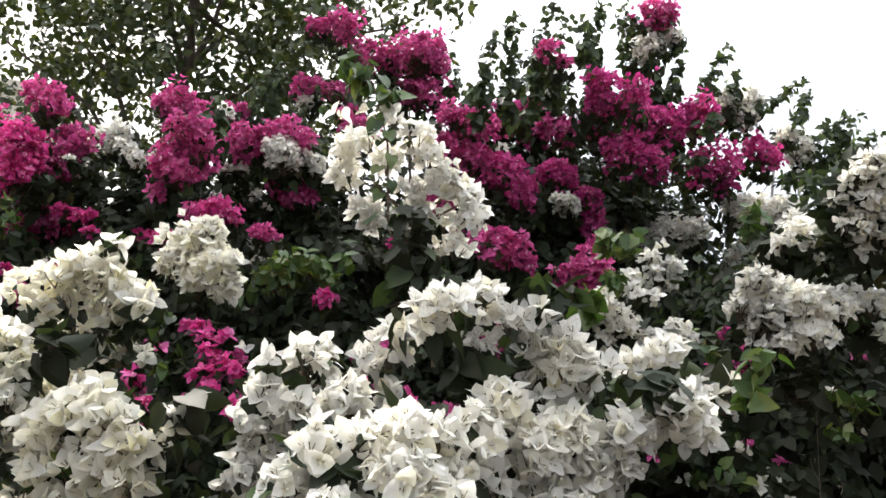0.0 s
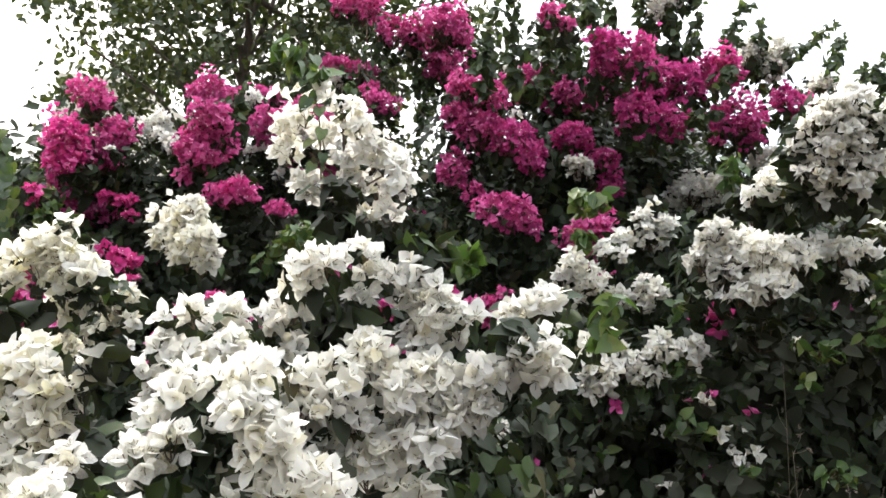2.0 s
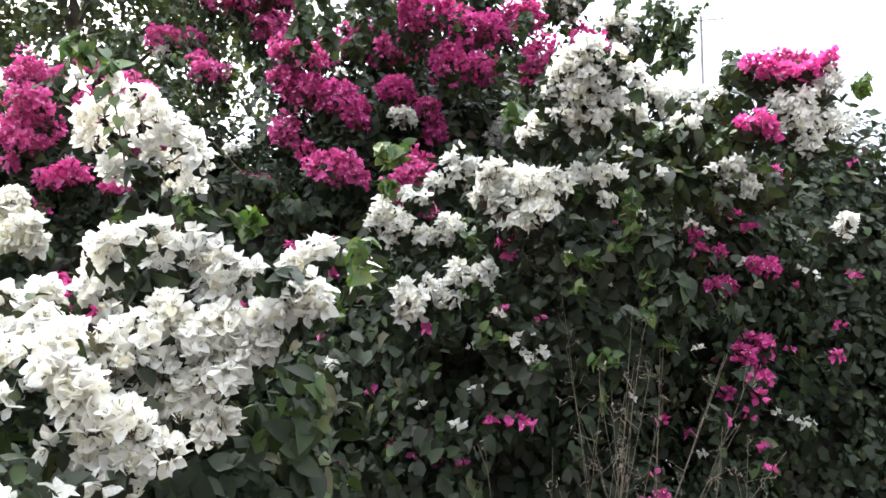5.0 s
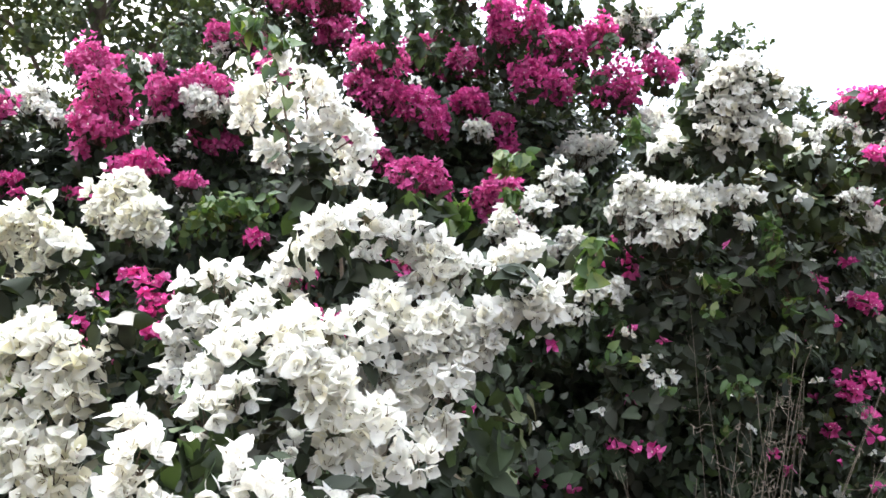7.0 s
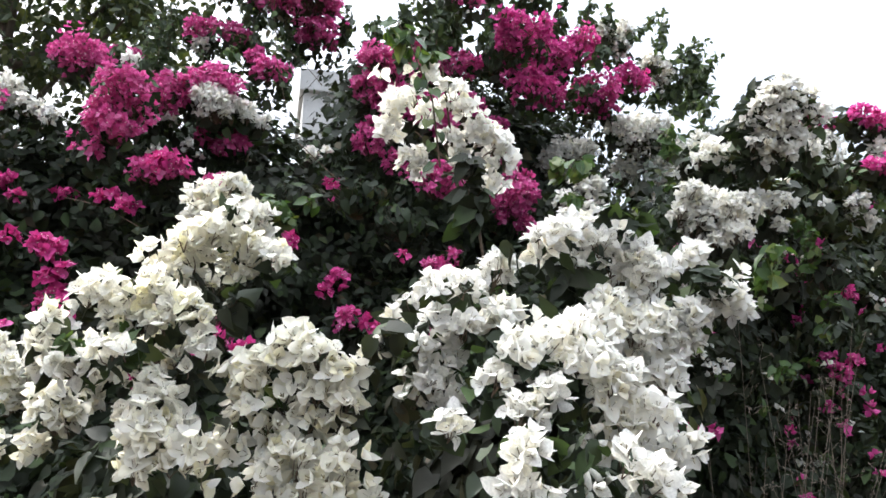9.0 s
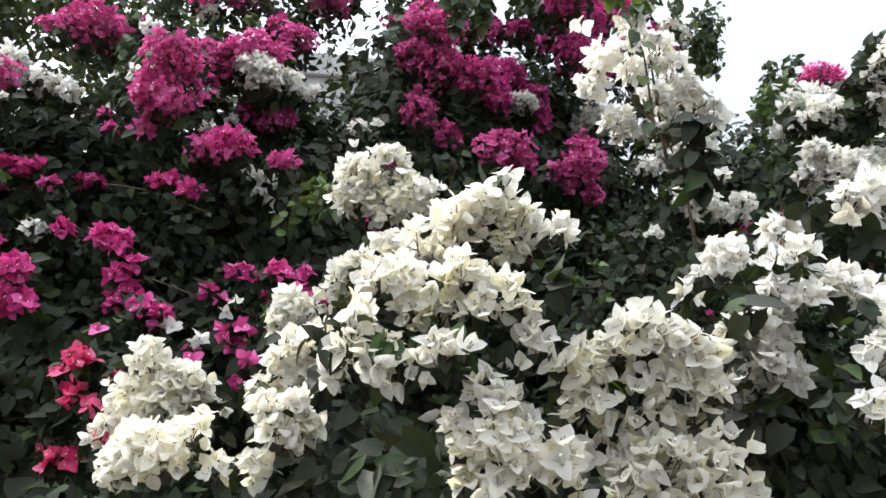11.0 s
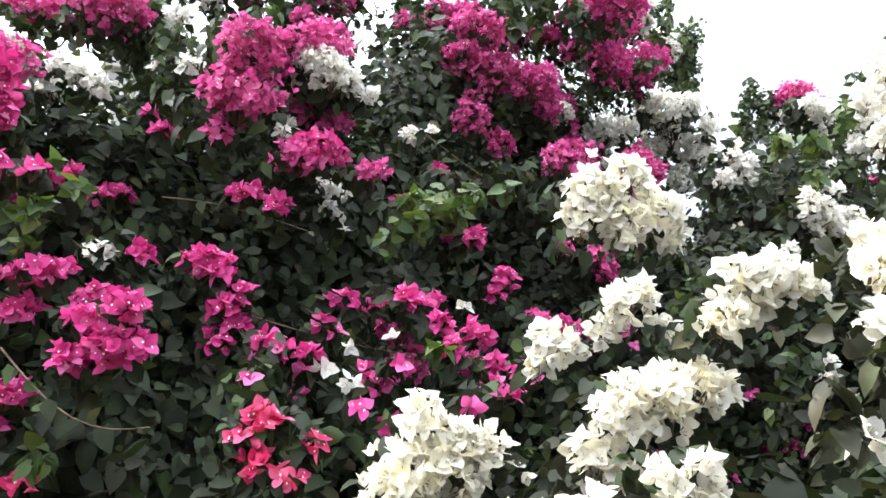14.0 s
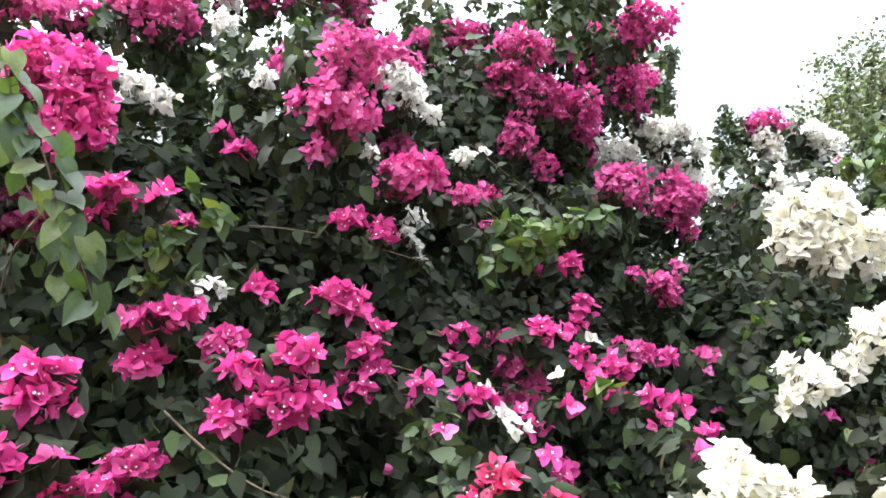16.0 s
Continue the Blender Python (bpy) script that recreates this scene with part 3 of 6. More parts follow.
def sprinkled(mounds, count, seed, small=.016, large=.034):
    """Small scattered flower heads over the open side of some mounds."""
    g = np.random.default_rng(seed)
    rows = []
    while len(rows) < count:
        x, y, z, rx, ry, rz = mounds[g.integers(0, len(mounds))][:6]
        d = unit(g.normal(size=3))
        if d[1] > -.15:
            continue
        c = np.array([x, y, z]) + d * np.array([rx, ry, rz]) * g.uniform(.86, 1.02)
        inside = any((((c - np.array(m[:3])) / np.array(m[3:6])) ** 2).sum() < .7 for m in mounds)
        if c[2] > .15 and not inside:
            r = g.uniform(small, large)
            rows.append((*c, r, r * g.uniform(.7, 1.0)))
    return rows


# ---- ground ----
def ground_sheet():
    n = 60
    s = np.sign(np.linspace(-1, 1, n)) * np.abs(np.linspace(-1, 1, n)) ** 4 * 2500
    X, Y = np.meshgrid(s, s)
    Z = -.02 + .03 * np.sin(X * 1.7) * np.cos(Y * 1.3) * (np.hypot(X, Y) < 15)
    v = np.stack([X, Y, Z], -1).reshape(-1, 3)
    f = []
    for i in range(n - 1):
        for j in range(n - 1):
            a = i * n + j
            f += [[a, a + 1, a + n + 1], [a, a + n + 1, a + n]]
    o = new("ground", mesh_of("ground", v, f, (MAT_SOIL,)))
    tagged(o, "dry brown soil ground with sparse weeds", "ground", kind="structure")


ground_sheet()


# ---- where the flower heads sit: x, y, z, half width, half height ----
SPRAY = ((-0.15, 1.64, 2.23, 0.047, 0.047), (-0.16, 1.66, 2.16, 0.050, 0.050), (-0.10, 1.66, 2.08, 0.050, 0.050), (-0.08, 1.66, 2.06, 0.033, 0.033), (-0.07, 1.64, 2.20, 0.044, 0.044), (-0.01, 1.62, 2.25, 0.050, 0.050), (0.03, 1.62, 2.21, 0.047, 0.047), (-0.01, 1.64, 2.14, 0.044, 0.044), (0.06, 1.63, 2.16, 0.050, 0.050), (0.11, 1.63, 2.14, 0.053, 0.053), (0.14, 1.63, 2.10, 0.047, 0.047), (0.08, 1.64, 2.08, 0.044, 0.044), (0.02, 1.64, 2.09, 0.041, 0.041), (0.11, 1.64, 2.03, 0.041, 0.041), (0.06, 1.65, 2.02, 0.030, 0.030), (-0.04, 1.62, 2.32, 0.019, 0.019), (-0.20, 1.64, 2.29, 0.021, 0.021), (-0.13, 1.59, 2.28, 0.028, 0.028), (-0.07, 1.60, 2.29, 0.032, 0.032), (-0.11, 1.60, 2.23, 0.038, 0.038), (-0.17, 1.61, 2.20, 0.032, 0.032),)
WF4 = ((-0.79, 3.31, 2.72, 0.058, 0.058), (-0.69, 3.31, 2.72, 0.063, 0.063), (-0.60, 3.33, 2.68, 0.047, 0.047), (-0.52, 3.33, 2.66, 0.047, 0.047), (-0.86, 3.35, 2.52, 0.037, 0.037), (-0.81, 3.37, 2.47, 0.031, 0.031), (-0.94, 3.33, 2.63, 0.037, 0.037), (-1.02, 3.33, 2.62, 0.037, 0.037), (-1.74, 3.69, 2.84, 0.065, 0.065), (-1.60, 3.72, 2.71, 0.059, 0.059), (-1.69, 3.70, 2.78, 0.053, 0.053), (0.24, 3.56, 3.02, 0.034, 0.034), (0.55, 3.49, 2.77, 0.044, 0.044), (-0.61, 3.32, 2.72, 0.042, 0.042),)
WB1 = ((0.08, 1.22, 1.81, 0.037, 0.037), (0.12, 1.21, 1.84, 0.037, 0.037), (0.18, 1.25, 1.86, 0.038, 0.038), (0.23, 1.26, 1.83, 0.034, 0.034), (0.03, 1.35, 1.77, 0.045, 0.045), (-0.01, 1.35, 1.74, 0.031, 0.031), (0.18, 1.27, 1.79, 0.027, 0.027), (0.27, 1.28, 1.80, 0.042, 0.042), (0.32, 1.26, 1.78, 0.041, 0.041), (0.29, 1.29, 1.73, 0.048, 0.048), (0.22, 1.22, 1.70, 0.040, 0.040), (0.36, 1.27, 1.77, 0.038, 0.038), (0.32, 1.25, 1.82, 0.023, 0.023), (0.27, 1.25, 1.86, 0.022, 0.022), (0.26, 1.24, 1.90, 0.012, 0.012), (0.31, 1.24, 1.89, 0.009, 0.009),)
WB2 = ((-0.09, 1.35, 1.72, 0.044, 0.044), (-0.15, 1.35, 1.70, 0.025, 0.025), (-0.18, 1.36, 1.66, 0.029, 0.029), (-0.08, 1.19, 1.64, 0.035, 0.035), (-0.01, 1.19, 1.67, 0.038, 0.038), (0.04, 1.37, 1.68, 0.029, 0.029), (-0.12, 1.24, 1.58, 0.047, 0.047), (-0.02, 1.07, 1.60, 0.040, 0.040), (0.04, 1.06, 1.62, 0.036, 0.036), (0.09, 1.06, 1.64, 0.036, 0.036), (0.15, 1.14, 1.64, 0.036, 0.036), (0.08, 1.07, 1.58, 0.040, 0.040), (0.14, 1.15, 1.59, 0.043, 0.043), (0.19, 1.15, 1.61, 0.028, 0.028),)
WB3 = ((0.24, 1.24, 1.66, 0.040, 0.040), (0.29, 1.24, 1.65, 0.043, 0.043), (0.34, 1.23, 1.67, 0.039, 0.039), (0.38, 1.24, 1.62, 0.039, 0.039), (0.30, 1.25, 1.59, 0.040, 0.040), (0.41, 1.22, 1.69, 0.034, 0.034), (0.41, 1.23, 1.66, 0.029, 0.029), (0.47, 1.23, 1.71, 0.031, 0.031), (0.51, 1.24, 1.71, 0.035, 0.035), (-0.15, 1.26, 1.52, 0.040, 0.040), (-0.05, 1.08, 1.55, 0.034, 0.034), (0.44, 1.35, 1.80, 0.029, 0.029), (0.48, 1.35, 1.81, 0.027, 0.027), (0.52, 1.35, 1.84, 0.019, 0.019), (0.59, 1.36, 1.77, 0.023, 0.023), (0.02, 1.08, 1.55, 0.029, 0.029),)
WB4 = ((-0.07, 0.86, 1.46, 0.034, 0.034), (-0.03, 1.00, 1.50, 0.037, 0.037), (-0.08, 0.87, 1.40, 0.037, 0.037), (-0.04, 0.86, 1.40, 0.024, 0.024), (0.02, 0.99, 1.53, 0.033, 0.033), (0.00, 0.85, 1.47, 0.015, 0.015), (-0.14, 1.02, 1.48, 0.031, 0.031), (-0.10, 1.22, 1.51, 0.037, 0.037), (-0.13, 1.21, 1.54, 0.032, 0.032), (-0.16, 1.21, 1.61, 0.024, 0.024), (-0.13, 1.20, 1.66, 0.026, 0.026), (-0.13, 1.19, 1.71, 0.017, 0.017), (-0.08, 1.18, 1.72, 0.032, 0.032), (0.10, 0.82, 1.43, 0.036, 0.036), (0.13, 0.81, 1.41, 0.028, 0.028), (0.06, 0.82, 1.45, 0.028, 0.028), (0.10, 0.84, 1.37, 0.029, 0.025), (0.13, 0.85, 1.35, 0.027, 0.023), (0.12, 0.86, 1.40, 0.025, 0.022), (0.03, 0.86, 1.41, 0.026, 0.022), (0.05, 0.82, 1.36, 0.027, 0.023), (0.08, 0.82, 1.34, 0.025, 0.021), (0.01, 0.80, 1.34, 0.027, 0.023), (0.16, 0.92, 1.40, 0.024, 0.021), (0.17, 1.00, 1.38, 0.021, 0.018), (0.20, 1.00, 1.40, 0.023, 0.020), (0.33, 1.10, 1.28, 0.023, 0.019), (0.37, 1.12, 1.28, 0.023, 0.019), (0.10, 1.02, 1.46, 0.024, 0.020),)
WB5 = ((0.23, 1.12, 1.46, 0.035, 0.035), (0.20, 1.11, 1.50, 0.037, 0.037), (0.14, 1.04, 1.53, 0.039, 0.039), (0.21, 1.12, 1.42, 0.035, 0.035), (0.09, 1.03, 1.59, 0.035, 0.035), (0.12, 1.03, 1.57, 0.035, 0.035), (0.07, 1.18, 1.63, 0.039, 0.039), (0.00, 1.18, 1.66, 0.037, 0.037), (0.39, 1.26, 1.63, 0.040, 0.040), (0.32, 1.23, 1.67, 0.041, 0.041), (0.41, 1.25, 1.67, 0.035, 0.035), (0.49, 1.23, 1.73, 0.040, 0.040), (0.49, 1.35, 1.83, 0.038, 0.038), (0.37, 1.26, 1.60, 0.030, 0.030), (0.60, 1.34, 1.80, 0.018, 0.018),)
WA1 = ((-0.63, 2.05, 2.02, 0.053, 0.053), (-0.56, 2.01, 2.04, 0.050, 0.050), (-0.50, 1.99, 1.96, 0.056, 0.056), (-0.64, 2.07, 1.95, 0.048, 0.048), (-0.56, 2.03, 1.92, 0.053, 0.053), (-0.47, 1.98, 1.90, 0.036, 0.036), (-0.60, 2.04, 1.98, 0.042, 0.042), (-0.67, 1.92, 1.76, 0.048, 0.048), (-0.71, 1.94, 1.76, 0.028, 0.028), (-0.68, 1.70, 1.72, 0.045, 0.045), (-0.66, 1.68, 1.79, 0.036, 0.036), (-0.60, 1.65, 1.78, 0.043, 0.043), (-0.55, 1.63, 1.76, 0.031, 0.031), (-0.62, 1.67, 1.74, 0.034, 0.034), (-0.69, 1.72, 1.69, 0.025, 0.025),)
WA2 = ((-0.51, 1.41, 1.88, 0.020, 0.020), (-0.61, 1.47, 1.81, 0.035, 0.035), (-0.56, 1.45, 1.81, 0.035, 0.035), (-0.51, 1.42, 1.82, 0.035, 0.035), (-0.48, 1.41, 1.80, 0.031, 0.031), (-0.43, 1.39, 1.78, 0.029, 0.029), (-0.50, 1.43, 1.76, 0.035, 0.035), (-0.59, 1.46, 1.77, 0.027, 0.027), (-0.48, 1.42, 1.74, 0.022, 0.022), (-0.77, 1.37, 1.69, 0.032, 0.032), (-0.73, 1.35, 1.70, 0.032, 0.032), (-0.68, 1.34, 1.68, 0.036, 0.036), (-0.64, 1.32, 1.70, 0.032, 0.032), (-0.60, 1.30, 1.68, 0.032, 0.032), (-0.57, 1.29, 1.66, 0.032, 0.032),)
WA3 = ((-0.62, 1.31, 1.64, 0.030, 0.030), (-0.67, 1.34, 1.64, 0.032, 0.032), (-0.71, 1.35, 1.64, 0.029, 0.029), (-0.82, 1.30, 1.64, 0.025, 0.025), (-0.82, 1.31, 1.60, 0.028, 0.028), (-0.79, 1.30, 1.57, 0.030, 0.030), (-0.76, 1.29, 1.55, 0.028, 0.028), (-0.73, 1.28, 1.56, 0.025, 0.025), (-0.70, 1.26, 1.58, 0.028, 0.028), (-0.67, 1.24, 1.58, 0.020, 0.020), (-0.56, 1.27, 1.63, 0.030, 0.030), (-0.54, 1.26, 1.59, 0.028, 0.028), (-0.57, 1.28, 1.55, 0.019, 0.019), (-0.62, 1.65, 1.77, 0.032, 0.032), (-0.55, 1.62, 1.76, 0.034, 0.034),)
WA4 = ((-0.63, 1.28, 1.52, 0.029, 0.029), (-0.60, 1.27, 1.50, 0.030, 0.030), (-0.66, 1.30, 1.46, 0.030, 0.030), (-0.64, 1.29, 1.43, 0.034, 0.034), (-0.60, 1.27, 1.45, 0.030, 0.030), (-0.57, 1.26, 1.46, 0.030, 0.030), (-0.61, 1.28, 1.41, 0.030, 0.030), (-0.49, 1.29, 1.42, 0.032, 0.032), (-0.44, 1.27, 1.41, 0.027, 0.027), (-0.40, 1.25, 1.41, 0.027, 0.027), (-0.53, 1.31, 1.40, 0.028, 0.028), (-0.46, 1.25, 1.56, 0.028, 0.028), (-0.43, 1.24, 1.58, 0.028, 0.028), (-0.47, 1.27, 1.49, 0.025, 0.025), (-0.49, 1.28, 1.46, 0.023, 0.023),)
WA5 = ((-0.38, 1.21, 1.61, 0.032, 0.032), (-0.34, 1.19, 1.59, 0.032, 0.032), (-0.38, 1.22, 1.55, 0.030, 0.030), (-0.31, 1.18, 1.55, 0.032, 0.032), (-0.34, 1.20, 1.52, 0.032, 0.032), (-0.29, 1.18, 1.51, 0.028, 0.028), (-0.39, 1.23, 1.50, 0.028, 0.028), (-0.46, 1.26, 1.53, 0.025, 0.025), (-0.35, 1.22, 1.47, 0.028, 0.028), (-0.30, 1.20, 1.47, 0.025, 0.025), (-0.41, 1.25, 1.47, 0.025, 0.025), (-0.28, 1.17, 1.57, 0.023, 0.023), (-0.41, 1.22, 1.61, 0.020, 0.020),)
WA9 = ((-0.63, 1.23, 1.46, 0.033, 0.033), (-0.60, 1.22, 1.43, 0.033, 0.033), (-0.55, 1.20, 1.42, 0.033, 0.033), (-0.58, 1.22, 1.39, 0.023, 0.023), (-0.52, 1.19, 1.37, 0.021, 0.021), (-0.42, 1.26, 1.45, 0.029, 0.029), (-0.38, 1.24, 1.43, 0.031, 0.031), (-0.41, 1.22, 1.38, 0.033, 0.033), (-0.28, 1.19, 1.56, 0.029, 0.029), (-0.25, 1.17, 1.60, 0.025, 0.025), (-0.29, 1.20, 1.51, 0.027, 0.027), (-0.33, 1.24, 1.46, 0.027, 0.027),)
WA10 = ((-0.67, 1.43, 1.77, 0.031, 0.031), (-0.61, 1.42, 1.81, 0.029, 0.029), (-0.56, 1.42, 1.83, 0.034, 0.034), (-0.63, 1.44, 1.74, 0.031, 0.031), (-0.49, 1.43, 1.80, 0.029, 0.029), (-0.45, 1.44, 1.78, 0.029, 0.029), (-0.50, 1.44, 1.74, 0.027, 0.027), (-0.66, 1.45, 1.68, 0.029, 0.029),)
GB6 = ((-0.70, 1.36, 1.59, 0.020, 0.014), (-0.43, 1.25, 1.51, 0.018, 0.012), (-0.66, 1.34, 1.58, 0.012, 0.009),)
WA8 = ((-0.37, 1.18, 1.40, 0.040, 0.040), (-0.31, 1.17, 1.38, 0.040, 0.040), (-0.44, 1.19, 1.37, 0.026, 0.026), (-0.25, 1.17, 1.35, 0.032, 0.032), (-0.35, 1.18, 1.35, 0.036, 0.036), (-0.29, 1.16, 1.42, 0.032, 0.032), (-0.41, 1.19, 1.34, 0.026, 0.026), (-0.48, 1.20, 1.35, 0.016, 0.016), (-0.64, 1.23, 1.38, 0.027, 0.027), (-0.69, 1.25, 1.31, 0.027, 0.027), (-0.46, 1.25, 1.55, 0.039, 0.039), (-0.46, 1.26, 1.50, 0.032, 0.032), (-0.25, 1.18, 1.60, 0.021, 0.021),)
WB6 = ((0.15, 1.03, 1.55, 0.043, 0.043), (0.11, 1.03, 1.59, 0.039, 0.039), (0.16, 1.22, 1.56, 0.045, 0.045), (0.22, 1.22, 1.58, 0.047, 0.047), (0.25, 1.22, 1.51, 0.047, 0.047), (0.23, 1.04, 1.50, 0.039, 0.039), (0.17, 1.04, 1.48, 0.035, 0.035), (0.30, 1.22, 1.54, 0.045, 0.045), (0.35, 1.20, 1.56, 0.042, 0.042), (0.33, 1.21, 1.47, 0.046, 0.046), (0.29, 1.06, 1.44, 0.038, 0.038), (0.21, 1.06, 1.42, 0.038, 0.038),)
WB7 = ((0.15, 1.06, 1.44, 0.031, 0.031), (0.34, 1.24, 1.63, 0.043, 0.043), (0.41, 1.24, 1.63, 0.038, 0.038), (0.28, 1.21, 1.63, 0.042, 0.042), (0.19, 1.18, 1.65, 0.042, 0.042), (0.35, 1.23, 1.28, 0.035, 0.035), (0.23, 1.07, 1.35, 0.027, 0.027), (0.44, 1.24, 1.68, 0.036, 0.036), (0.51, 1.23, 1.72, 0.041, 0.041), (0.53, 1.23, 1.70, 0.024, 0.024),)
WA6 = ((-1.12, 2.02, 1.57, 0.041, 0.041), (-1.07, 1.99, 1.52, 0.048, 0.048), (-1.15, 2.04, 1.48, 0.058, 0.058), (-1.09, 2.01, 1.46, 0.060, 0.060), (-1.19, 2.08, 1.42, 0.048, 0.048), (-1.03, 1.98, 1.49, 0.041, 0.041), (-1.09, 1.71, 1.41, 0.052, 0.052), (-1.14, 1.74, 1.42, 0.044, 0.044), (-1.04, 1.68, 1.44, 0.034, 0.034), (-0.87, 1.84, 1.47, 0.051, 0.051), (-0.90, 1.85, 1.51, 0.029, 0.029), (-0.92, 1.67, 1.49, 0.026, 0.026), (-0.88, 1.65, 1.44, 0.049, 0.049), (-0.86, 1.63, 1.49, 0.030, 0.030), (-0.84, 1.63, 1.42, 0.026, 0.026), (-0.97, 1.95, 1.47, 0.018, 0.018),)
WA7 = ((-0.84, 1.81, 1.57, 0.051, 0.051), (-0.79, 1.77, 1.59, 0.047, 0.047), (-0.70, 1.77, 1.59, 0.048, 0.048), (-0.65, 1.75, 1.57, 0.034, 0.034), (-0.78, 1.77, 1.54, 0.040, 0.040), (-0.81, 2.01, 1.68, 0.046, 0.046), (-0.83, 2.03, 1.64, 0.031, 0.031), (-0.72, 1.96, 1.70, 0.036, 0.036), (-0.75, 1.98, 1.66, 0.018, 0.018), (-0.61, 1.90, 1.70, 0.026, 0.026), (-0.93, 1.69, 1.37, 0.034, 0.034), (-1.00, 1.67, 1.37, 0.028, 0.028), (-0.65, 1.30, 1.38, 0.030, 0.030), (-1.17, 1.76, 1.38, 0.038, 0.038), (-0.84, 1.38, 1.55, 0.020, 0.020), (-0.86, 1.38, 1.60, 0.013, 0.013),)
WC1 = ((1.18, 1.93, 2.50, 0.052, 0.044), (1.24, 1.93, 2.53, 0.046, 0.039), (1.15, 1.95, 2.46, 0.048, 0.041), (1.21, 1.95, 2.46, 0.053, 0.045), (1.18, 1.96, 2.40, 0.056, 0.047), (1.25, 1.97, 2.41, 0.053, 0.045), (1.16, 2.00, 2.35, 0.052, 0.045), (1.23, 2.00, 2.35, 0.057, 0.048), (1.21, 2.05, 2.30, 0.053, 0.045), (1.32, 2.00, 2.38, 0.046, 0.039), (1.40, 2.05, 2.36, 0.044, 0.037), (1.37, 1.95, 2.46, 0.046, 0.039), (1.32, 1.93, 2.51, 0.034, 0.029), (1.27, 1.95, 2.48, 0.042, 0.036), (1.21, 1.93, 2.55, 0.034, 0.029), (1.13, 2.00, 2.41, 0.038, 0.032), (1.28, 2.00, 2.32, 0.042, 0.036), (1.16, 2.15, 2.35, 0.047, 0.040), (1.11, 2.20, 2.37, 0.048, 0.041), (1.07, 2.20, 2.33, 0.044, 0.037), (1.19, 2.15, 2.29, 0.043, 0.037), (1.15, 2.20, 2.31, 0.040, 0.034),)
WC2 = ((0.95, 2.09, 2.16, 0.061, 0.061), (1.02, 2.09, 2.13, 0.071, 0.071), (1.08, 2.05, 2.11, 0.076, 0.076), (1.15, 2.05, 2.13, 0.049, 0.049), (0.99, 2.10, 2.06, 0.071, 0.071), (1.09, 2.05, 2.04, 0.066, 0.066), (0.92, 2.09, 2.09, 0.050, 0.050), (1.02, 2.06, 2.00, 0.043, 0.043), (1.21, 2.10, 2.16, 0.044, 0.044), (1.29, 2.10, 2.16, 0.051, 0.051), (1.36, 2.10, 2.17, 0.034, 0.034), (1.32, 2.11, 2.08, 0.034, 0.034), (0.81, 2.73, 2.35, 0.044, 0.044), (0.86, 2.74, 2.29, 0.066, 0.066), (0.75, 2.74, 2.26, 0.048, 0.048), (0.92, 2.73, 2.33, 0.044, 0.044), (0.85, 2.72, 2.41, 0.026, 0.026),)
WC3 = ((0.57, 2.27, 2.06, 0.054, 0.054), (0.66, 2.26, 2.12, 0.036, 0.036), (0.71, 2.26, 2.12, 0.029, 0.029), (0.63, 2.27, 2.02, 0.054, 0.054), (0.72, 2.28, 1.98, 0.047, 0.047), (0.54, 2.27, 2.02, 0.036, 0.036), (0.81, 2.28, 2.02, 0.054, 0.054), (0.79, 2.28, 1.98, 0.040, 0.040), (0.59, 2.28, 1.97, 0.033, 0.033), (0.67, 2.17, 1.76, 0.062, 0.062), (0.74, 2.17, 1.78, 0.051, 0.051), (0.66, 2.18, 1.70, 0.045, 0.045), (0.84, 2.16, 1.83, 0.051, 0.051), (0.92, 2.17, 1.84, 0.051, 0.051), (0.81, 2.17, 1.76, 0.045, 0.045), (0.43, 2.28, 1.91, 0.033, 0.033), (0.56, 2.16, 1.85, 0.031, 0.031),)
WC4 = ((0.42, 2.19, 1.55, 0.027, 0.027), (0.39, 2.20, 1.50, 0.024, 0.024), (0.45, 2.20, 1.50, 0.021, 0.021), (1.07, 2.19, 1.66, 0.022, 0.022), (1.04, 2.19, 1.63, 0.017, 0.017), (1.12, 2.20, 1.59, 0.024, 0.024), (1.09, 2.20, 1.55, 0.017, 0.017), (1.14, 2.20, 1.56, 0.015, 0.015), (0.91, 2.56, 1.42, 0.024, 0.024), (0.84, 2.57, 1.30, 0.026, 0.026), (0.75, 2.57, 1.35, 0.016, 0.016), (1.81, 2.29, 2.22, 0.051, 0.051), (1.87, 2.30, 2.17, 0.044, 0.044), (1.79, 2.30, 2.17, 0.040, 0.040), (1.76, 2.30, 2.10, 0.026, 0.026), (1.40, 1.79, 1.74, 0.011, 0.011), (1.29, 1.79, 1.71, 0.014, 0.014), (1.20, 2.15, 1.89, 0.024, 0.024),)
WR1 = ((2.12, 2.41, 2.45, 0.077, 0.077), (2.16, 2.42, 2.36, 0.054, 0.054), (2.24, 2.41, 2.43, 0.066, 0.066), (2.05, 2.40, 2.50, 0.058, 0.058), (2.23, 2.39, 2.59, 0.058, 0.058), (2.14, 2.39, 2.53, 0.050, 0.050), (2.43, 2.69, 2.09, 0.055, 0.055), (2.24, 2.71, 1.91, 0.028, 0.028), (2.31, 2.71, 1.89, 0.021, 0.021), (2.23, 2.78, 1.30, 0.021, 0.021), (2.29, 2.78, 1.27, 0.025, 0.025), (2.12, 2.76, 1.39, 0.021, 0.021), (2.15, 2.77, 1.33, 0.021, 0.021), (1.81, 2.90, 2.67, 0.084, 0.084), (1.71, 2.90, 2.72, 0.066, 0.066), (1.92, 2.90, 2.69, 0.075, 0.075), (1.68, 2.42, 2.43, 0.047, 0.047),)
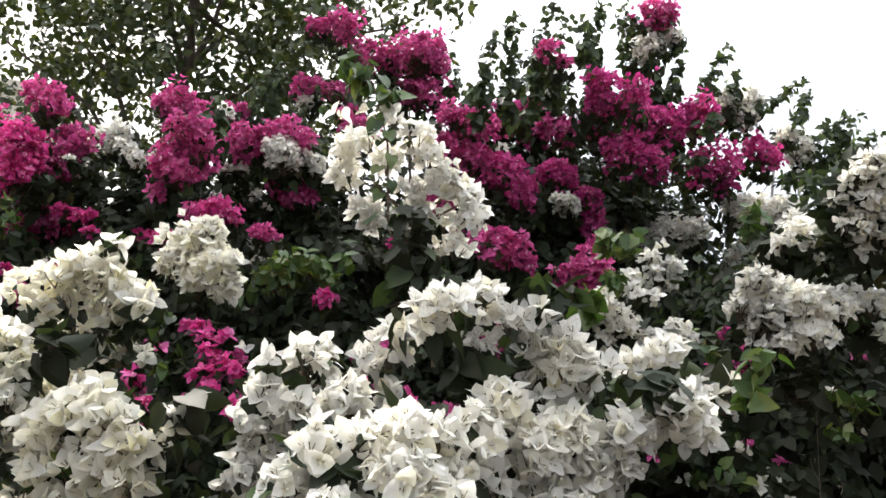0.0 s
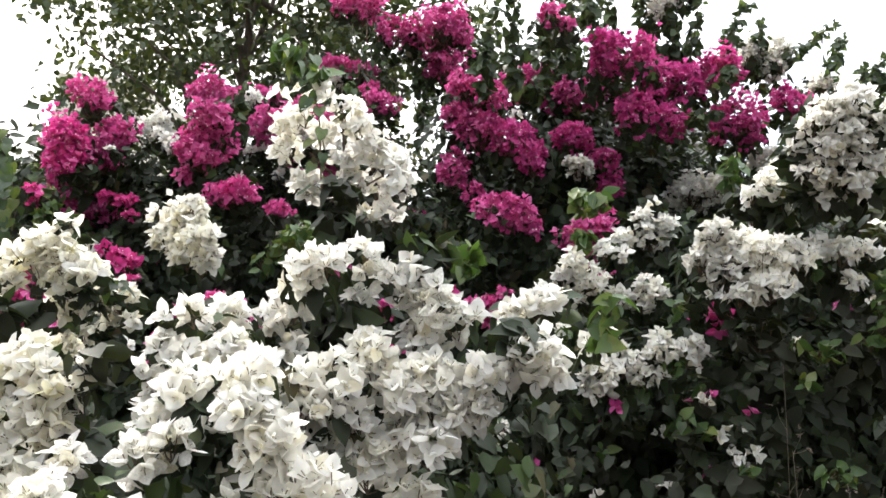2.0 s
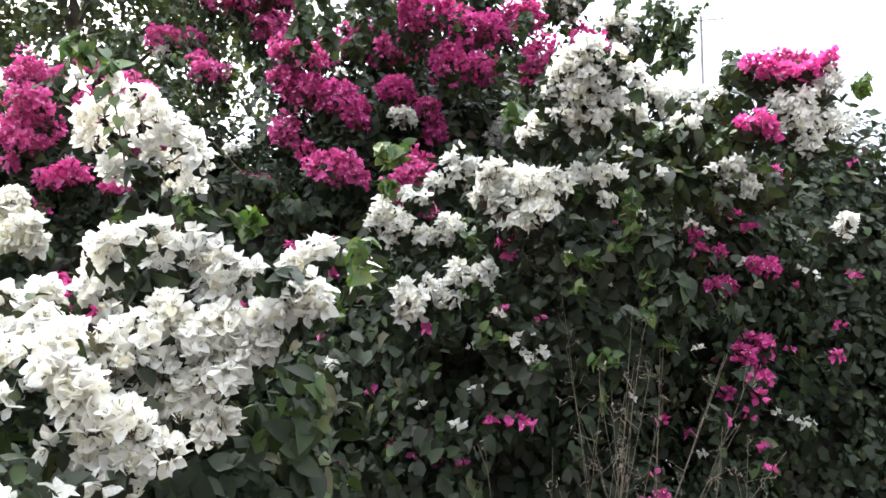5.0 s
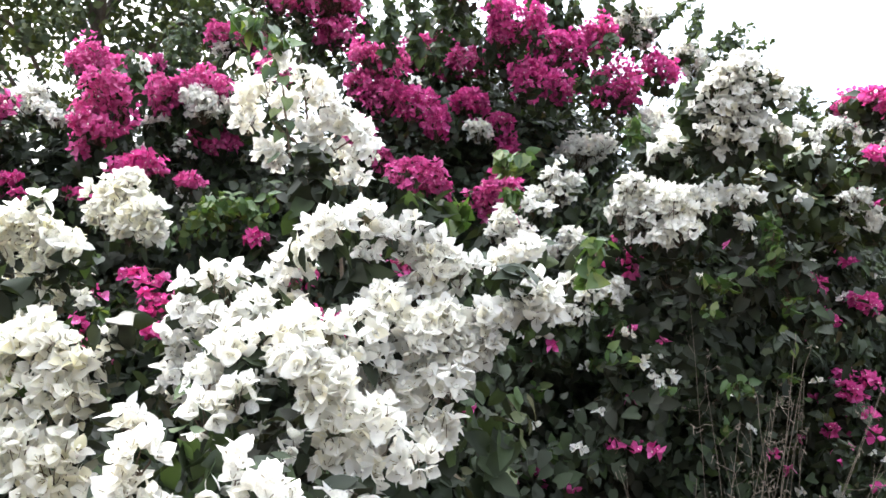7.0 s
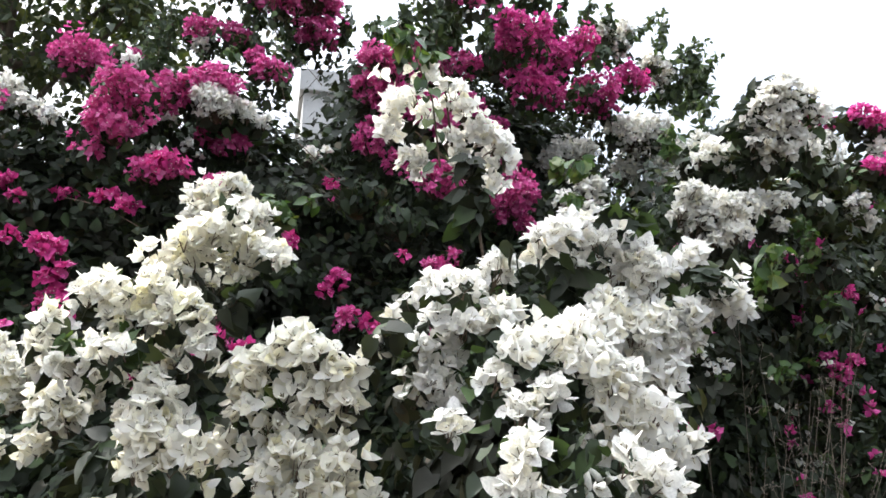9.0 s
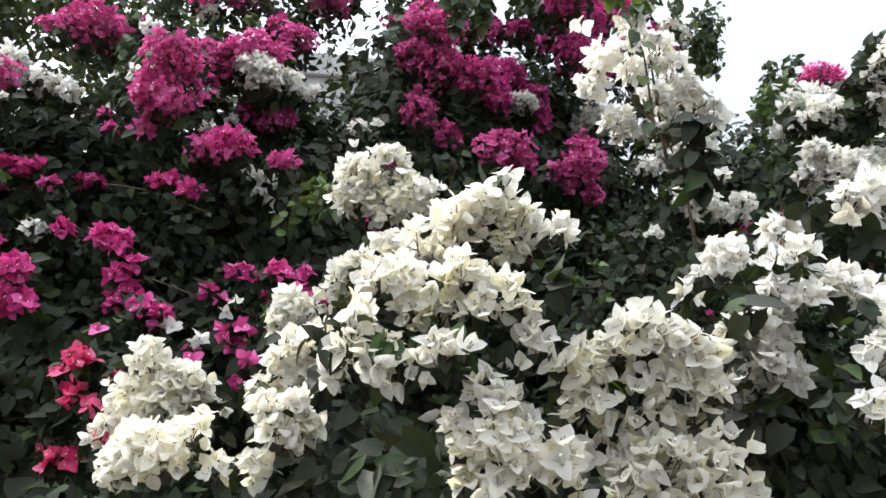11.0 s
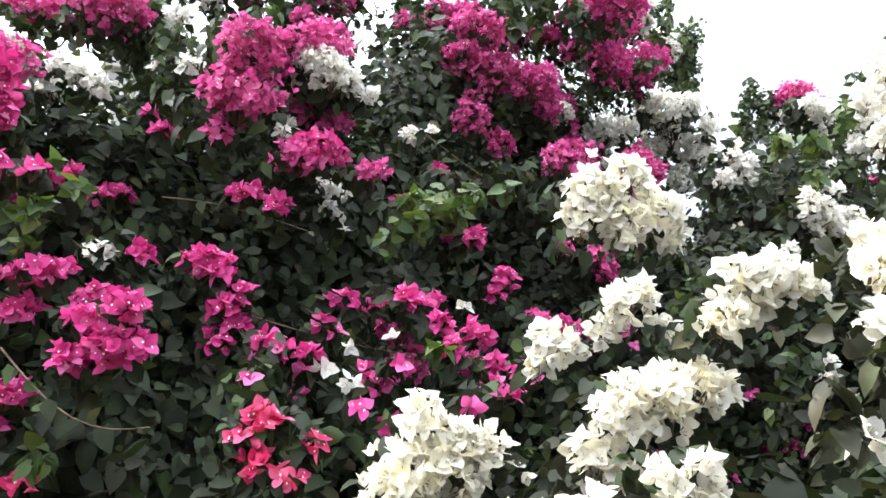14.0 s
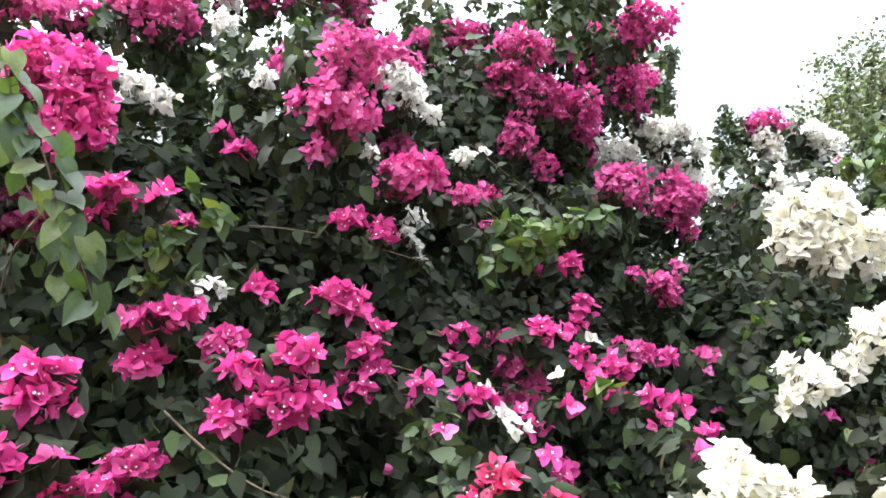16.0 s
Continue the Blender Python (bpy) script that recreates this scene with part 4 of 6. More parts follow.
WR2 = ((1.19, 3.83, 2.78, 0.133, 0.133), (1.11, 3.88, 2.71, 0.073, 0.073), (1.30, 3.76, 2.82, 0.073, 0.073), (1.60, 3.73, 2.93, 0.124, 0.124), (1.72, 3.66, 2.94, 0.103, 0.103), (1.74, 3.79, 2.81, 0.141, 0.141), (1.62, 3.87, 2.73, 0.106, 0.106), (1.87, 3.74, 2.70, 0.120, 0.120), (1.99, 3.68, 2.59, 0.106, 0.106), (1.51, 3.78, 2.98, 0.083, 0.083), (1.78, 3.81, 2.53, 0.106, 0.106), (1.85, 3.61, 2.83, 0.069, 0.069),)
WF1 = ((-1.18, 3.60, 3.00, 0.052, 0.052), (-1.78, 3.70, 2.79, 0.094, 0.094), (-1.67, 3.71, 2.74, 0.053, 0.053), (1.85, 3.88, 3.40, 0.106, 0.106), (1.78, 3.87, 3.46, 0.068, 0.068), (1.38, 3.72, 3.52, 0.084, 0.084), (1.52, 3.71, 3.57, 0.078, 0.078), (1.51, 3.73, 3.46, 0.078, 0.078), (0.92, 3.57, 3.71, 0.083, 0.083), (1.04, 3.56, 3.76, 0.059, 0.059), (0.88, 3.58, 3.64, 0.053, 0.053), (0.58, 3.49, 2.76, 0.066, 0.066), (0.64, 3.50, 2.73, 0.033, 0.033), (-0.92, 4.09, 3.32, 0.053, 0.053),)
WF2 = ((-0.80, 3.27, 2.29, 0.037, 0.032), (-0.74, 3.27, 2.27, 0.042, 0.036), (-0.68, 3.27, 2.26, 0.033, 0.028), (-0.76, 3.27, 2.21, 0.037, 0.031), (-0.72, 3.27, 2.17, 0.032, 0.028), (-0.70, 3.27, 2.12, 0.023, 0.020), (-0.96, 3.13, 2.43, 0.033, 0.033), (-0.76, 3.24, 2.72, 0.089, 0.089), (-0.61, 3.47, 2.71, 0.068, 0.068), (-0.82, 3.27, 2.75, 0.049, 0.049), (-1.54, 3.46, 2.66, 0.049, 0.049), (-1.48, 3.43, 2.63, 0.049, 0.049), (-1.60, 3.48, 2.70, 0.041, 0.041), (-1.68, 3.22, 2.53, 0.026, 0.026), (-1.22, 3.27, 2.67, 0.041, 0.041), (-1.53, 3.05, 2.01, 0.041, 0.041), (-1.49, 3.02, 2.06, 0.014, 0.014), (-1.55, 3.05, 2.04, 0.021, 0.021), (-0.29, 3.44, 2.55, 0.050, 0.050), (-0.22, 3.40, 2.56, 0.035, 0.035),)
WF3 = ((-1.26, 3.41, 2.71, 0.058, 0.058), (-1.20, 3.36, 2.72, 0.046, 0.046), (-1.20, 3.38, 2.64, 0.031, 0.031), (-0.73, 3.23, 2.67, 0.074, 0.074), (2.72, 3.52, 2.86, 0.138, 0.138), (2.63, 3.58, 2.93, 0.100, 0.100), (2.84, 3.45, 2.74, 0.077, 0.077),)
M1 = ((-1.91, 3.33, 2.81, 0.123, 0.075), (-2.01, 3.39, 2.56, 0.150, 0.139), (-1.84, 3.40, 2.55, 0.123, 0.123), (-1.78, 3.37, 2.65, 0.096, 0.096), (-2.11, 3.55, 2.41, 0.117, 0.117), (-1.84, 3.59, 2.29, 0.144, 0.089), (-2.03, 3.59, 2.24, 0.083, 0.083), (-1.39, 3.60, 2.99, 0.133, 0.099), (-1.51, 3.59, 3.00, 0.064, 0.064), (-1.12, 3.04, 2.52, 0.134, 0.110), (-1.19, 3.07, 2.39, 0.043, 0.043), (-0.96, 3.30, 2.74, 0.094, 0.094), (-0.75, 3.29, 2.82, 0.126, 0.089), (-0.86, 3.29, 2.80, 0.068, 0.068),)
M2 = ((-0.94, 3.01, 2.32, 0.107, 0.065), (-0.70, 3.41, 2.57, 0.091, 0.080), (-0.69, 3.03, 2.28, 0.070, 0.037), (-0.58, 3.05, 2.19, 0.030, 0.030), (-0.79, 3.40, 2.60, 0.048, 0.048), (-0.79, 3.99, 3.77, 0.126, 0.106), (-0.93, 3.99, 3.76, 0.060, 0.060), (-0.59, 4.03, 3.64, 0.113, 0.099), (-0.48, 4.12, 3.68, 0.081, 0.081), (-0.30, 4.12, 3.70, 0.196, 0.129), (-0.26, 4.10, 3.80, 0.095, 0.095), (-0.28, 4.16, 3.50, 0.142, 0.095), (-0.77, 4.08, 3.41, 0.113, 0.066), (-0.94, 4.07, 3.41, 0.073, 0.073),)
M3 = ((0.28, 3.31, 2.79, 0.136, 0.104), (0.53, 3.59, 2.93, 0.119, 0.091), (0.37, 3.33, 2.71, 0.084, 0.084), (0.71, 3.62, 2.84, 0.074, 0.074), (0.76, 3.65, 2.71, 0.074, 0.074), (0.70, 3.16, 3.21, 0.154, 0.092), (0.63, 3.18, 3.14, 0.072, 0.072), (0.81, 3.35, 3.03, 0.096, 0.112), (1.07, 3.64, 3.30, 0.105, 0.105), (1.22, 3.63, 3.37, 0.129, 0.100), (1.35, 3.68, 3.14, 0.146, 0.111), (1.59, 3.77, 3.31, 0.078, 0.078), (1.67, 3.78, 3.27, 0.078, 0.078), (1.44, 3.71, 3.05, 0.059, 0.059),)
M4 = ((0.28, 3.13, 2.40, 0.125, 0.096), (0.40, 3.14, 2.36, 0.053, 0.053), (0.66, 3.10, 2.33, 0.123, 0.066), (0.93, 3.53, 3.88, 0.112, 0.077), (0.37, 3.12, 3.34, 0.061, 0.061), (0.45, 3.13, 3.30, 0.046, 0.046), (-0.69, 2.89, 1.74, 0.081, 0.077), (-0.65, 2.92, 1.64, 0.073, 0.073), (-0.14, 2.87, 1.72, 0.050, 0.050), (-0.37, 3.07, 2.06, 0.037, 0.037), (-1.03, 2.92, 1.58, 0.026, 0.026), (-0.79, 2.87, 1.83, 0.026, 0.026), (0.96, 3.54, 3.86, 0.071, 0.071), (0.60, 3.12, 2.25, 0.043, 0.043),)
M5 = ((0.00, 3.40, 2.64, 0.087, 0.114), (0.11, 3.37, 2.52, 0.065, 0.065), (0.03, 3.36, 3.03, 0.142, 0.082), (-0.03, 3.40, 2.91, 0.087, 0.087), (0.12, 3.35, 2.85, 0.104, 0.104), (-0.71, 3.42, 2.60, 0.065, 0.065), (-0.64, 3.39, 2.57, 0.055, 0.055), (-0.14, 3.49, 2.41, 0.043, 0.043), (0.28, 3.00, 1.96, 0.073, 0.059), (0.16, 2.78, 1.69, 0.054, 0.027), (0.64, 3.12, 2.31, 0.118, 0.096), (0.67, 3.10, 2.41, 0.080, 0.080), (0.34, 2.96, 2.03, 0.044, 0.044), (0.72, 3.11, 2.20, 0.054, 0.054),)
M6 = ((-1.30, 3.31, 2.46, 0.041, 0.024), (-1.34, 3.33, 2.52, 0.026, 0.026), (-1.66, 3.32, 2.30, 0.083, 0.030), (-1.52, 3.25, 2.22, 0.041, 0.019), (-1.11, 3.06, 2.20, 0.050, 0.029), (-1.03, 3.03, 2.16, 0.038, 0.038), (-1.14, 3.24, 2.36, 0.020, 0.020), (-0.19, 3.40, 2.40, 0.035, 0.035), (-0.18, 3.41, 2.33, 0.028, 0.028), (-0.04, 3.33, 2.27, 0.020, 0.020), (-0.90, 3.01, 2.34, 0.079, 0.059),)
M7 = ((-1.69, 2.92, 1.95, 0.075, 0.036), (-1.73, 2.96, 1.86, 0.049, 0.038), (-1.57, 2.93, 1.87, 0.051, 0.051), (-1.61, 2.76, 1.82, 0.047, 0.036), (-1.52, 2.68, 1.84, 0.049, 0.039), (-1.54, 2.71, 1.74, 0.071, 0.049), (-1.63, 2.78, 1.73, 0.047, 0.036), (-1.44, 2.99, 2.01, 0.034, 0.034), (-1.29, 2.89, 1.97, 0.068, 0.034), (-1.27, 2.91, 1.75, 0.040, 0.040), (-1.93, 2.77, 1.85, 0.033, 0.033), (-1.94, 2.78, 1.81, 0.026, 0.026),)
M8 = ((-1.76, 2.96, 1.65, 0.059, 0.040), (-1.92, 2.73, 1.65, 0.050, 0.036), (-1.78, 2.98, 1.57, 0.032, 0.032), (-1.94, 2.76, 1.52, 0.043, 0.043),)
M9 = ((-1.81, 3.09, 2.46, 0.091, 0.117), (-1.86, 3.11, 2.54, 0.064, 0.064), (-1.79, 3.08, 2.40, 0.064, 0.064), (-1.79, 2.93, 2.22, 0.054, 0.022), (-1.70, 2.87, 2.20, 0.024, 0.024), (-1.80, 2.95, 2.17, 0.035, 0.019), (-1.41, 3.58, 2.30, 0.050, 0.023), (-0.87, 2.61, 1.49, 0.046, 0.030),)
MR = ((1.95, 2.38, 2.65, 0.062, 0.039), (2.04, 2.38, 2.63, 0.077, 0.039), (2.14, 2.38, 2.62, 0.062, 0.039), (2.22, 2.38, 2.68, 0.058, 0.031), (1.86, 2.22, 2.38, 0.071, 0.043), (1.93, 2.22, 2.35, 0.039, 0.039), (2.14, 2.68, 2.30, 0.043, 0.043), (1.97, 2.68, 2.14, 0.047, 0.025), (1.81, 2.69, 2.05, 0.038, 0.021), (1.88, 2.70, 1.97, 0.064, 0.042), (1.93, 2.71, 1.84, 0.059, 0.051), (2.08, 2.70, 1.92, 0.064, 0.047), (2.14, 2.71, 1.90, 0.038, 0.038), (1.86, 2.72, 1.79, 0.034, 0.034),)
MR2 = ((2.02, 2.74, 1.62, 0.059, 0.038), (2.09, 2.74, 1.58, 0.047, 0.047), (2.04, 2.75, 1.46, 0.042, 0.042), (2.08, 2.76, 1.39, 0.025, 0.025), (2.41, 2.75, 1.56, 0.034, 0.034), (1.01, 2.28, 1.98, 0.044, 0.033), (1.02, 2.29, 1.93, 0.033, 0.033), (0.30, 2.19, 1.56, 0.021, 0.021), (0.25, 2.20, 1.49, 0.017, 0.017), (0.74, 2.18, 1.66, 0.024, 0.024), (0.98, 2.18, 1.72, 0.017, 0.017), (0.94, 2.15, 1.36, 0.030, 0.027), (1.00, 2.15, 1.35, 0.023, 0.023), (1.06, 2.15, 1.36, 0.033, 0.027),)
MR3 = ((0.53, 2.56, 1.42, 0.036, 0.024), (0.60, 2.58, 1.21, 0.028, 0.028), (0.72, 2.58, 1.20, 0.032, 0.032), (0.66, 2.58, 1.25, 0.024, 0.024), (0.40, 2.59, 1.14, 0.024, 0.024), (1.67, 2.09, 1.39, 0.016, 0.016), (0.84, 2.59, 1.17, 0.024, 0.024), (0.97, 2.20, 1.54, 0.017, 0.017), (0.94, 2.19, 1.62, 0.014, 0.014),)
MF = ((2.65, 3.54, 3.09, 0.131, 0.084), (2.77, 3.46, 3.02, 0.077, 0.046), (2.60, 3.59, 3.04, 0.077, 0.077), (-1.50, 4.21, 3.22, 0.108, 0.061), (-1.65, 4.22, 3.22, 0.092, 0.046), (-1.37, 4.11, 3.21, 0.094, 0.052), (-1.26, 4.03, 3.17, 0.061, 0.061), (-1.08, 3.01, 2.68, 0.099, 0.078), (-1.01, 3.46, 2.82, 0.092, 0.075), (-0.53, 3.73, 3.07, 0.100, 0.085), (-0.61, 3.78, 3.16, 0.060, 0.060), (-1.17, 3.09, 2.53, 0.071, 0.071), (0.54, 3.82, 3.27, 0.122, 0.092), (0.23, 4.04, 3.37, 0.171, 0.086),)
MU = ((0.95, 3.49, 3.23, 0.135, 0.110), (1.00, 3.49, 3.03, 0.104, 0.092), (0.84, 3.54, 3.32, 0.110, 0.074), (0.68, 3.64, 3.23, 0.080, 0.043), (0.79, 3.59, 3.15, 0.074, 0.074), (0.44, 3.96, 3.27, 0.115, 0.083), (0.38, 3.96, 3.43, 0.115, 0.064),)
M10 = ((-0.90, 2.95, 1.85, 0.028, 0.024), (-0.85, 2.92, 1.86, 0.032, 0.027), (-0.82, 2.90, 1.82, 0.032, 0.027), (-0.77, 2.85, 1.82, 0.038, 0.033), (-0.76, 2.72, 1.84, 0.037, 0.031), (-0.72, 2.70, 1.81, 0.033, 0.028), (-0.66, 2.72, 1.83, 0.027, 0.023), (-0.69, 2.65, 1.75, 0.040, 0.034), (-0.67, 2.62, 1.69, 0.039, 0.033), (-0.59, 2.62, 1.71, 0.044, 0.037), (-0.65, 2.60, 1.64, 0.036, 0.031), (-0.97, 2.85, 1.78, 0.027, 0.023), (-0.93, 2.85, 1.75, 0.020, 0.017), (-1.17, 2.73, 1.74, 0.036, 0.031), (-1.20, 2.72, 1.71, 0.024, 0.020), (-1.17, 2.60, 1.71, 0.023, 0.019), (-1.11, 2.60, 1.70, 0.032, 0.027), (-1.13, 2.60, 1.66, 0.023, 0.020), (-1.23, 2.55, 1.67, 0.025, 0.021), (-1.28, 2.55, 1.65, 0.027, 0.023), (-0.94, 2.66, 1.64, 0.025, 0.021), (-0.90, 2.64, 1.60, 0.034, 0.029), (-0.88, 2.55, 1.65, 0.024, 0.020), (-1.03, 2.50, 1.56, 0.025, 0.022),)
R1 = ((-1.31, 2.38, 1.58, 0.027, 0.035), (-1.35, 2.41, 1.54, 0.024, 0.024), (-1.33, 2.39, 1.49, 0.032, 0.026), (-1.28, 2.36, 1.46, 0.021, 0.029), (-1.21, 2.34, 1.52, 0.019, 0.027), (-1.34, 2.44, 1.32, 0.045, 0.027), (-1.32, 2.42, 1.36, 0.021, 0.021), (-1.70, 3.15, 1.31, 0.037, 0.023), (-1.72, 3.15, 1.42, 0.037, 0.027), (-1.48, 3.04, 1.27, 0.023, 0.023), (-1.23, 2.10, 1.39, 0.018, 0.018), (-1.38, 2.46, 1.30, 0.027, 0.027), (-1.30, 2.36, 1.57, 0.029, 0.025), (-1.24, 2.35, 1.56, 0.017, 0.015),)
R2 = ((-1.31, 2.36, 1.57, 0.024, 0.033), (-1.34, 2.39, 1.54, 0.021, 0.021), (-1.31, 2.38, 1.48, 0.031, 0.024), (-1.21, 2.32, 1.51, 0.021, 0.029), (-1.26, 2.34, 1.45, 0.019, 0.024), (-1.34, 2.40, 1.46, 0.014, 0.014), (-1.38, 2.44, 1.41, 0.014, 0.014), (-1.52, 2.74, 1.47, 0.013, 0.013),)
M11 = ((-0.61, 2.50, 1.63, 0.035, 0.030), (-0.52, 2.50, 1.60, 0.039, 0.034), (-0.67, 2.45, 1.58, 0.028, 0.024), (-0.73, 2.30, 1.56, 0.034, 0.029), (-0.90, 2.20, 1.56, 0.021, 0.017), (-0.11, 2.95, 1.75, 0.038, 0.032), (-0.03, 2.90, 1.72, 0.042, 0.036), (0.01, 2.85, 1.70, 0.038, 0.032), (-0.16, 3.05, 1.91, 0.047, 0.040), (-0.38, 2.90, 2.04, 0.039, 0.033), (0.29, 3.03, 1.98, 0.052, 0.045), (0.11, 3.00, 2.02, 0.032, 0.027), (0.30, 3.00, 1.91, 0.047, 0.040), (-0.21, 3.05, 1.85, 0.034, 0.029), (-1.24, 2.85, 1.84, 0.041, 0.035), (-1.19, 2.85, 1.88, 0.032, 0.027), (-1.22, 2.86, 1.79, 0.041, 0.035), (-1.26, 2.85, 1.74, 0.035, 0.029), (-1.25, 2.85, 1.93, 0.038, 0.032), (-1.30, 2.45, 1.59, 0.018, 0.015), (-1.05, 3.00, 2.14, 0.032, 0.027),)
WF5 = ((-0.58, 2.70, 1.79, 0.024, 0.021), (-0.90, 2.55, 1.72, 0.024, 0.020), (-0.92, 2.80, 1.70, 0.023, 0.020), (-0.87, 2.70, 1.70, 0.013, 0.011), (-1.08, 2.58, 1.66, 0.029, 0.024), (-1.01, 2.60, 1.62, 0.030, 0.025), (-1.04, 2.60, 1.58, 0.021, 0.018),)
GL4 = ((1.49, 2.40, 2.36, 0.090, 0.072), (1.56, 2.35, 2.33, 0.089, 0.071), (1.64, 2.30, 2.27, 0.100, 0.080), (1.77, 2.35, 2.31, 0.104, 0.083), (1.45, 2.25, 2.22, 0.084, 0.067), (1.52, 2.20, 2.16, 0.083, 0.067), (1.81, 2.35, 2.21, 0.092, 0.074), (1.40, 2.40, 2.31, 0.066, 0.053), (1.80, 2.50, 2.46, 0.085, 0.068), (1.88, 2.60, 2.58, 0.077, 0.061), (1.73, 2.50, 2.50, 0.073, 0.058), (1.72, 2.30, 2.13, 0.089, 0.071), (1.93, 2.40, 2.17, 0.095, 0.076),)
WC5 = ((1.70, 2.40, 2.42, 0.042, 0.036), (1.76, 2.45, 2.51, 0.038, 0.033), (1.79, 2.25, 2.24, 0.040, 0.034), (1.70, 2.20, 2.21, 0.030, 0.026), (1.41, 2.20, 2.27, 0.021, 0.018), (1.33, 2.10, 2.31, 0.024, 0.020), (1.49, 2.10, 2.18, 0.024, 0.021), (1.84, 2.50, 2.58, 0.035, 0.030), (0.97, 2.15, 1.71, 0.022, 0.019), (1.06, 2.15, 1.57, 0.030, 0.025), (1.12, 2.15, 1.59, 0.019, 0.016), (0.90, 2.20, 1.46, 0.026, 0.022), (0.70, 2.30, 1.58, 0.019, 0.016), (1.01, 2.15, 1.62, 0.018, 0.016), (0.84, 2.20, 1.35, 0.026, 0.022), (0.72, 2.30, 1.39, 0.015, 0.013),)
GB7 = ((0.80, 2.20, 1.73, 0.026, 0.023), (0.92, 2.15, 1.65, 0.026, 0.023), (0.95, 2.20, 1.73, 0.022, 0.020), (0.98, 2.15, 1.62, 0.026, 0.023), (1.10, 2.15, 1.54, 0.022, 0.020), (0.68, 2.50, 1.40, 0.045, 0.041), (0.75, 2.40, 1.51, 0.036, 0.032), (0.79, 2.30, 1.32, 0.035, 0.031), (0.62, 2.50, 1.23, 0.041, 0.037), (0.56, 2.50, 1.34, 0.041, 0.037), (0.72, 2.40, 1.26, 0.036, 0.032), (1.29, 2.10, 1.56, 0.030, 0.027), (1.33, 2.10, 1.57, 0.023, 0.021), (1.27, 2.10, 1.89, 0.030, 0.027), (1.35, 2.05, 1.92, 0.038, 0.034), (1.18, 2.10, 1.90, 0.022, 0.020), (1.22, 2.10, 1.78, 0.019, 0.017), (1.43, 2.05, 1.72, 0.031, 0.027), (1.41, 2.00, 1.82, 0.022, 0.020), (0.92, 2.20, 1.83, 0.026, 0.024), (0.85, 2.30, 2.03, 0.031, 0.028), (0.56, 2.30, 2.05, 0.027, 0.024), (0.88, 2.20, 1.96, 0.023, 0.020),)
MR4 = ((0.62, 2.50, 1.23, 0.029, 0.025), (0.69, 2.50, 1.21, 0.029, 0.025), (0.73, 2.50, 1.29, 0.025, 0.021), (0.78, 2.50, 1.17, 0.025, 0.021), (0.51, 2.50, 1.17, 0.025, 0.021), (0.85, 2.40, 1.19, 0.024, 0.021), (0.72, 2.40, 1.63, 0.028, 0.024), (0.97, 2.30, 1.71, 0.027, 0.023), (1.01, 2.50, 1.97, 0.038, 0.032), (1.02, 2.30, 1.52, 0.024, 0.020), (1.77, 2.50, 1.96, 0.038, 0.032), (1.82, 2.50, 1.83, 0.043, 0.036), (1.96, 2.60, 1.57, 0.059, 0.050), (2.02, 2.60, 1.49, 0.050, 0.043), (1.97, 2.60, 1.34, 0.030, 0.025), (1.89, 2.60, 1.42, 0.039, 0.033), (2.05, 2.60, 1.62, 0.040, 0.034),)
MR5 = ((1.48, 2.30, 1.07, 0.035, 0.029), (1.53, 2.30, 1.10, 0.030, 0.026), (1.44, 2.30, 1.01, 0.035, 0.029), (1.51, 2.30, 1.17, 0.022, 0.018), (1.91, 2.40, 1.49, 0.033, 0.028), (1.93, 2.40, 1.43, 0.033, 0.028), (1.80, 2.40, 1.35, 0.028, 0.023), (1.94, 2.40, 1.25, 0.028, 0.024), (1.95, 2.40, 1.18, 0.028, 0.024), (0.74, 2.40, 1.23, 0.025, 0.022), (0.86, 2.35, 1.19, 0.029, 0.025), (0.73, 2.30, 1.00, 0.029, 0.025), (0.98, 2.25, 1.35, 0.028, 0.024), (1.04, 2.25, 1.36, 0.028, 0.024), (0.94, 2.25, 1.36, 0.028, 0.024), (2.02, 2.40, 1.00, 0.034, 0.029), (1.36, 2.30, 0.99, 0.030, 0.026), (0.98, 2.30, 1.53, 0.020, 0.017),)
GB8 = ((-0.66, 2.95, 2.09, 0.050, 0.043), (-0.60, 2.90, 2.11, 0.050, 0.043), (-0.55, 2.85, 2.13, 0.051, 0.043), (-0.49, 2.80, 2.16, 0.044, 0.037), (-0.42, 2.80, 2.15, 0.041, 0.035), (-0.30, 2.80, 2.18, 0.035, 0.029), (-0.57, 2.90, 2.06, 0.047, 0.040), (-0.70, 2.95, 2.03, 0.043, 0.036), (-0.59, 2.95, 2.18, 0.037, 0.031),)
M12 = ((-1.98, 2.75, 1.86, 0.036, 0.030), (-1.94, 2.75, 1.84, 0.033, 0.028), (-1.97, 2.75, 1.81, 0.040, 0.034), (-1.94, 2.75, 1.79, 0.029, 0.024), (-2.00, 2.75, 1.82, 0.028, 0.024), (-2.07, 2.65, 1.76, 0.040, 0.034), (-2.05, 2.65, 1.72, 0.040, 0.034), (-2.08, 2.65, 1.70, 0.037, 0.032), (-2.01, 2.65, 1.72, 0.024, 0.021), (-1.97, 2.65, 1.72, 0.022, 0.019), (-2.08, 2.65, 1.78, 0.026, 0.022),)
WC6 = ((1.19, 2.37, 2.44, 0.058, 0.058), (1.18, 2.38, 2.36, 0.069, 0.069), (1.25, 2.38, 2.35, 0.058, 0.058), (1.12, 2.38, 2.32, 0.050, 0.050),)
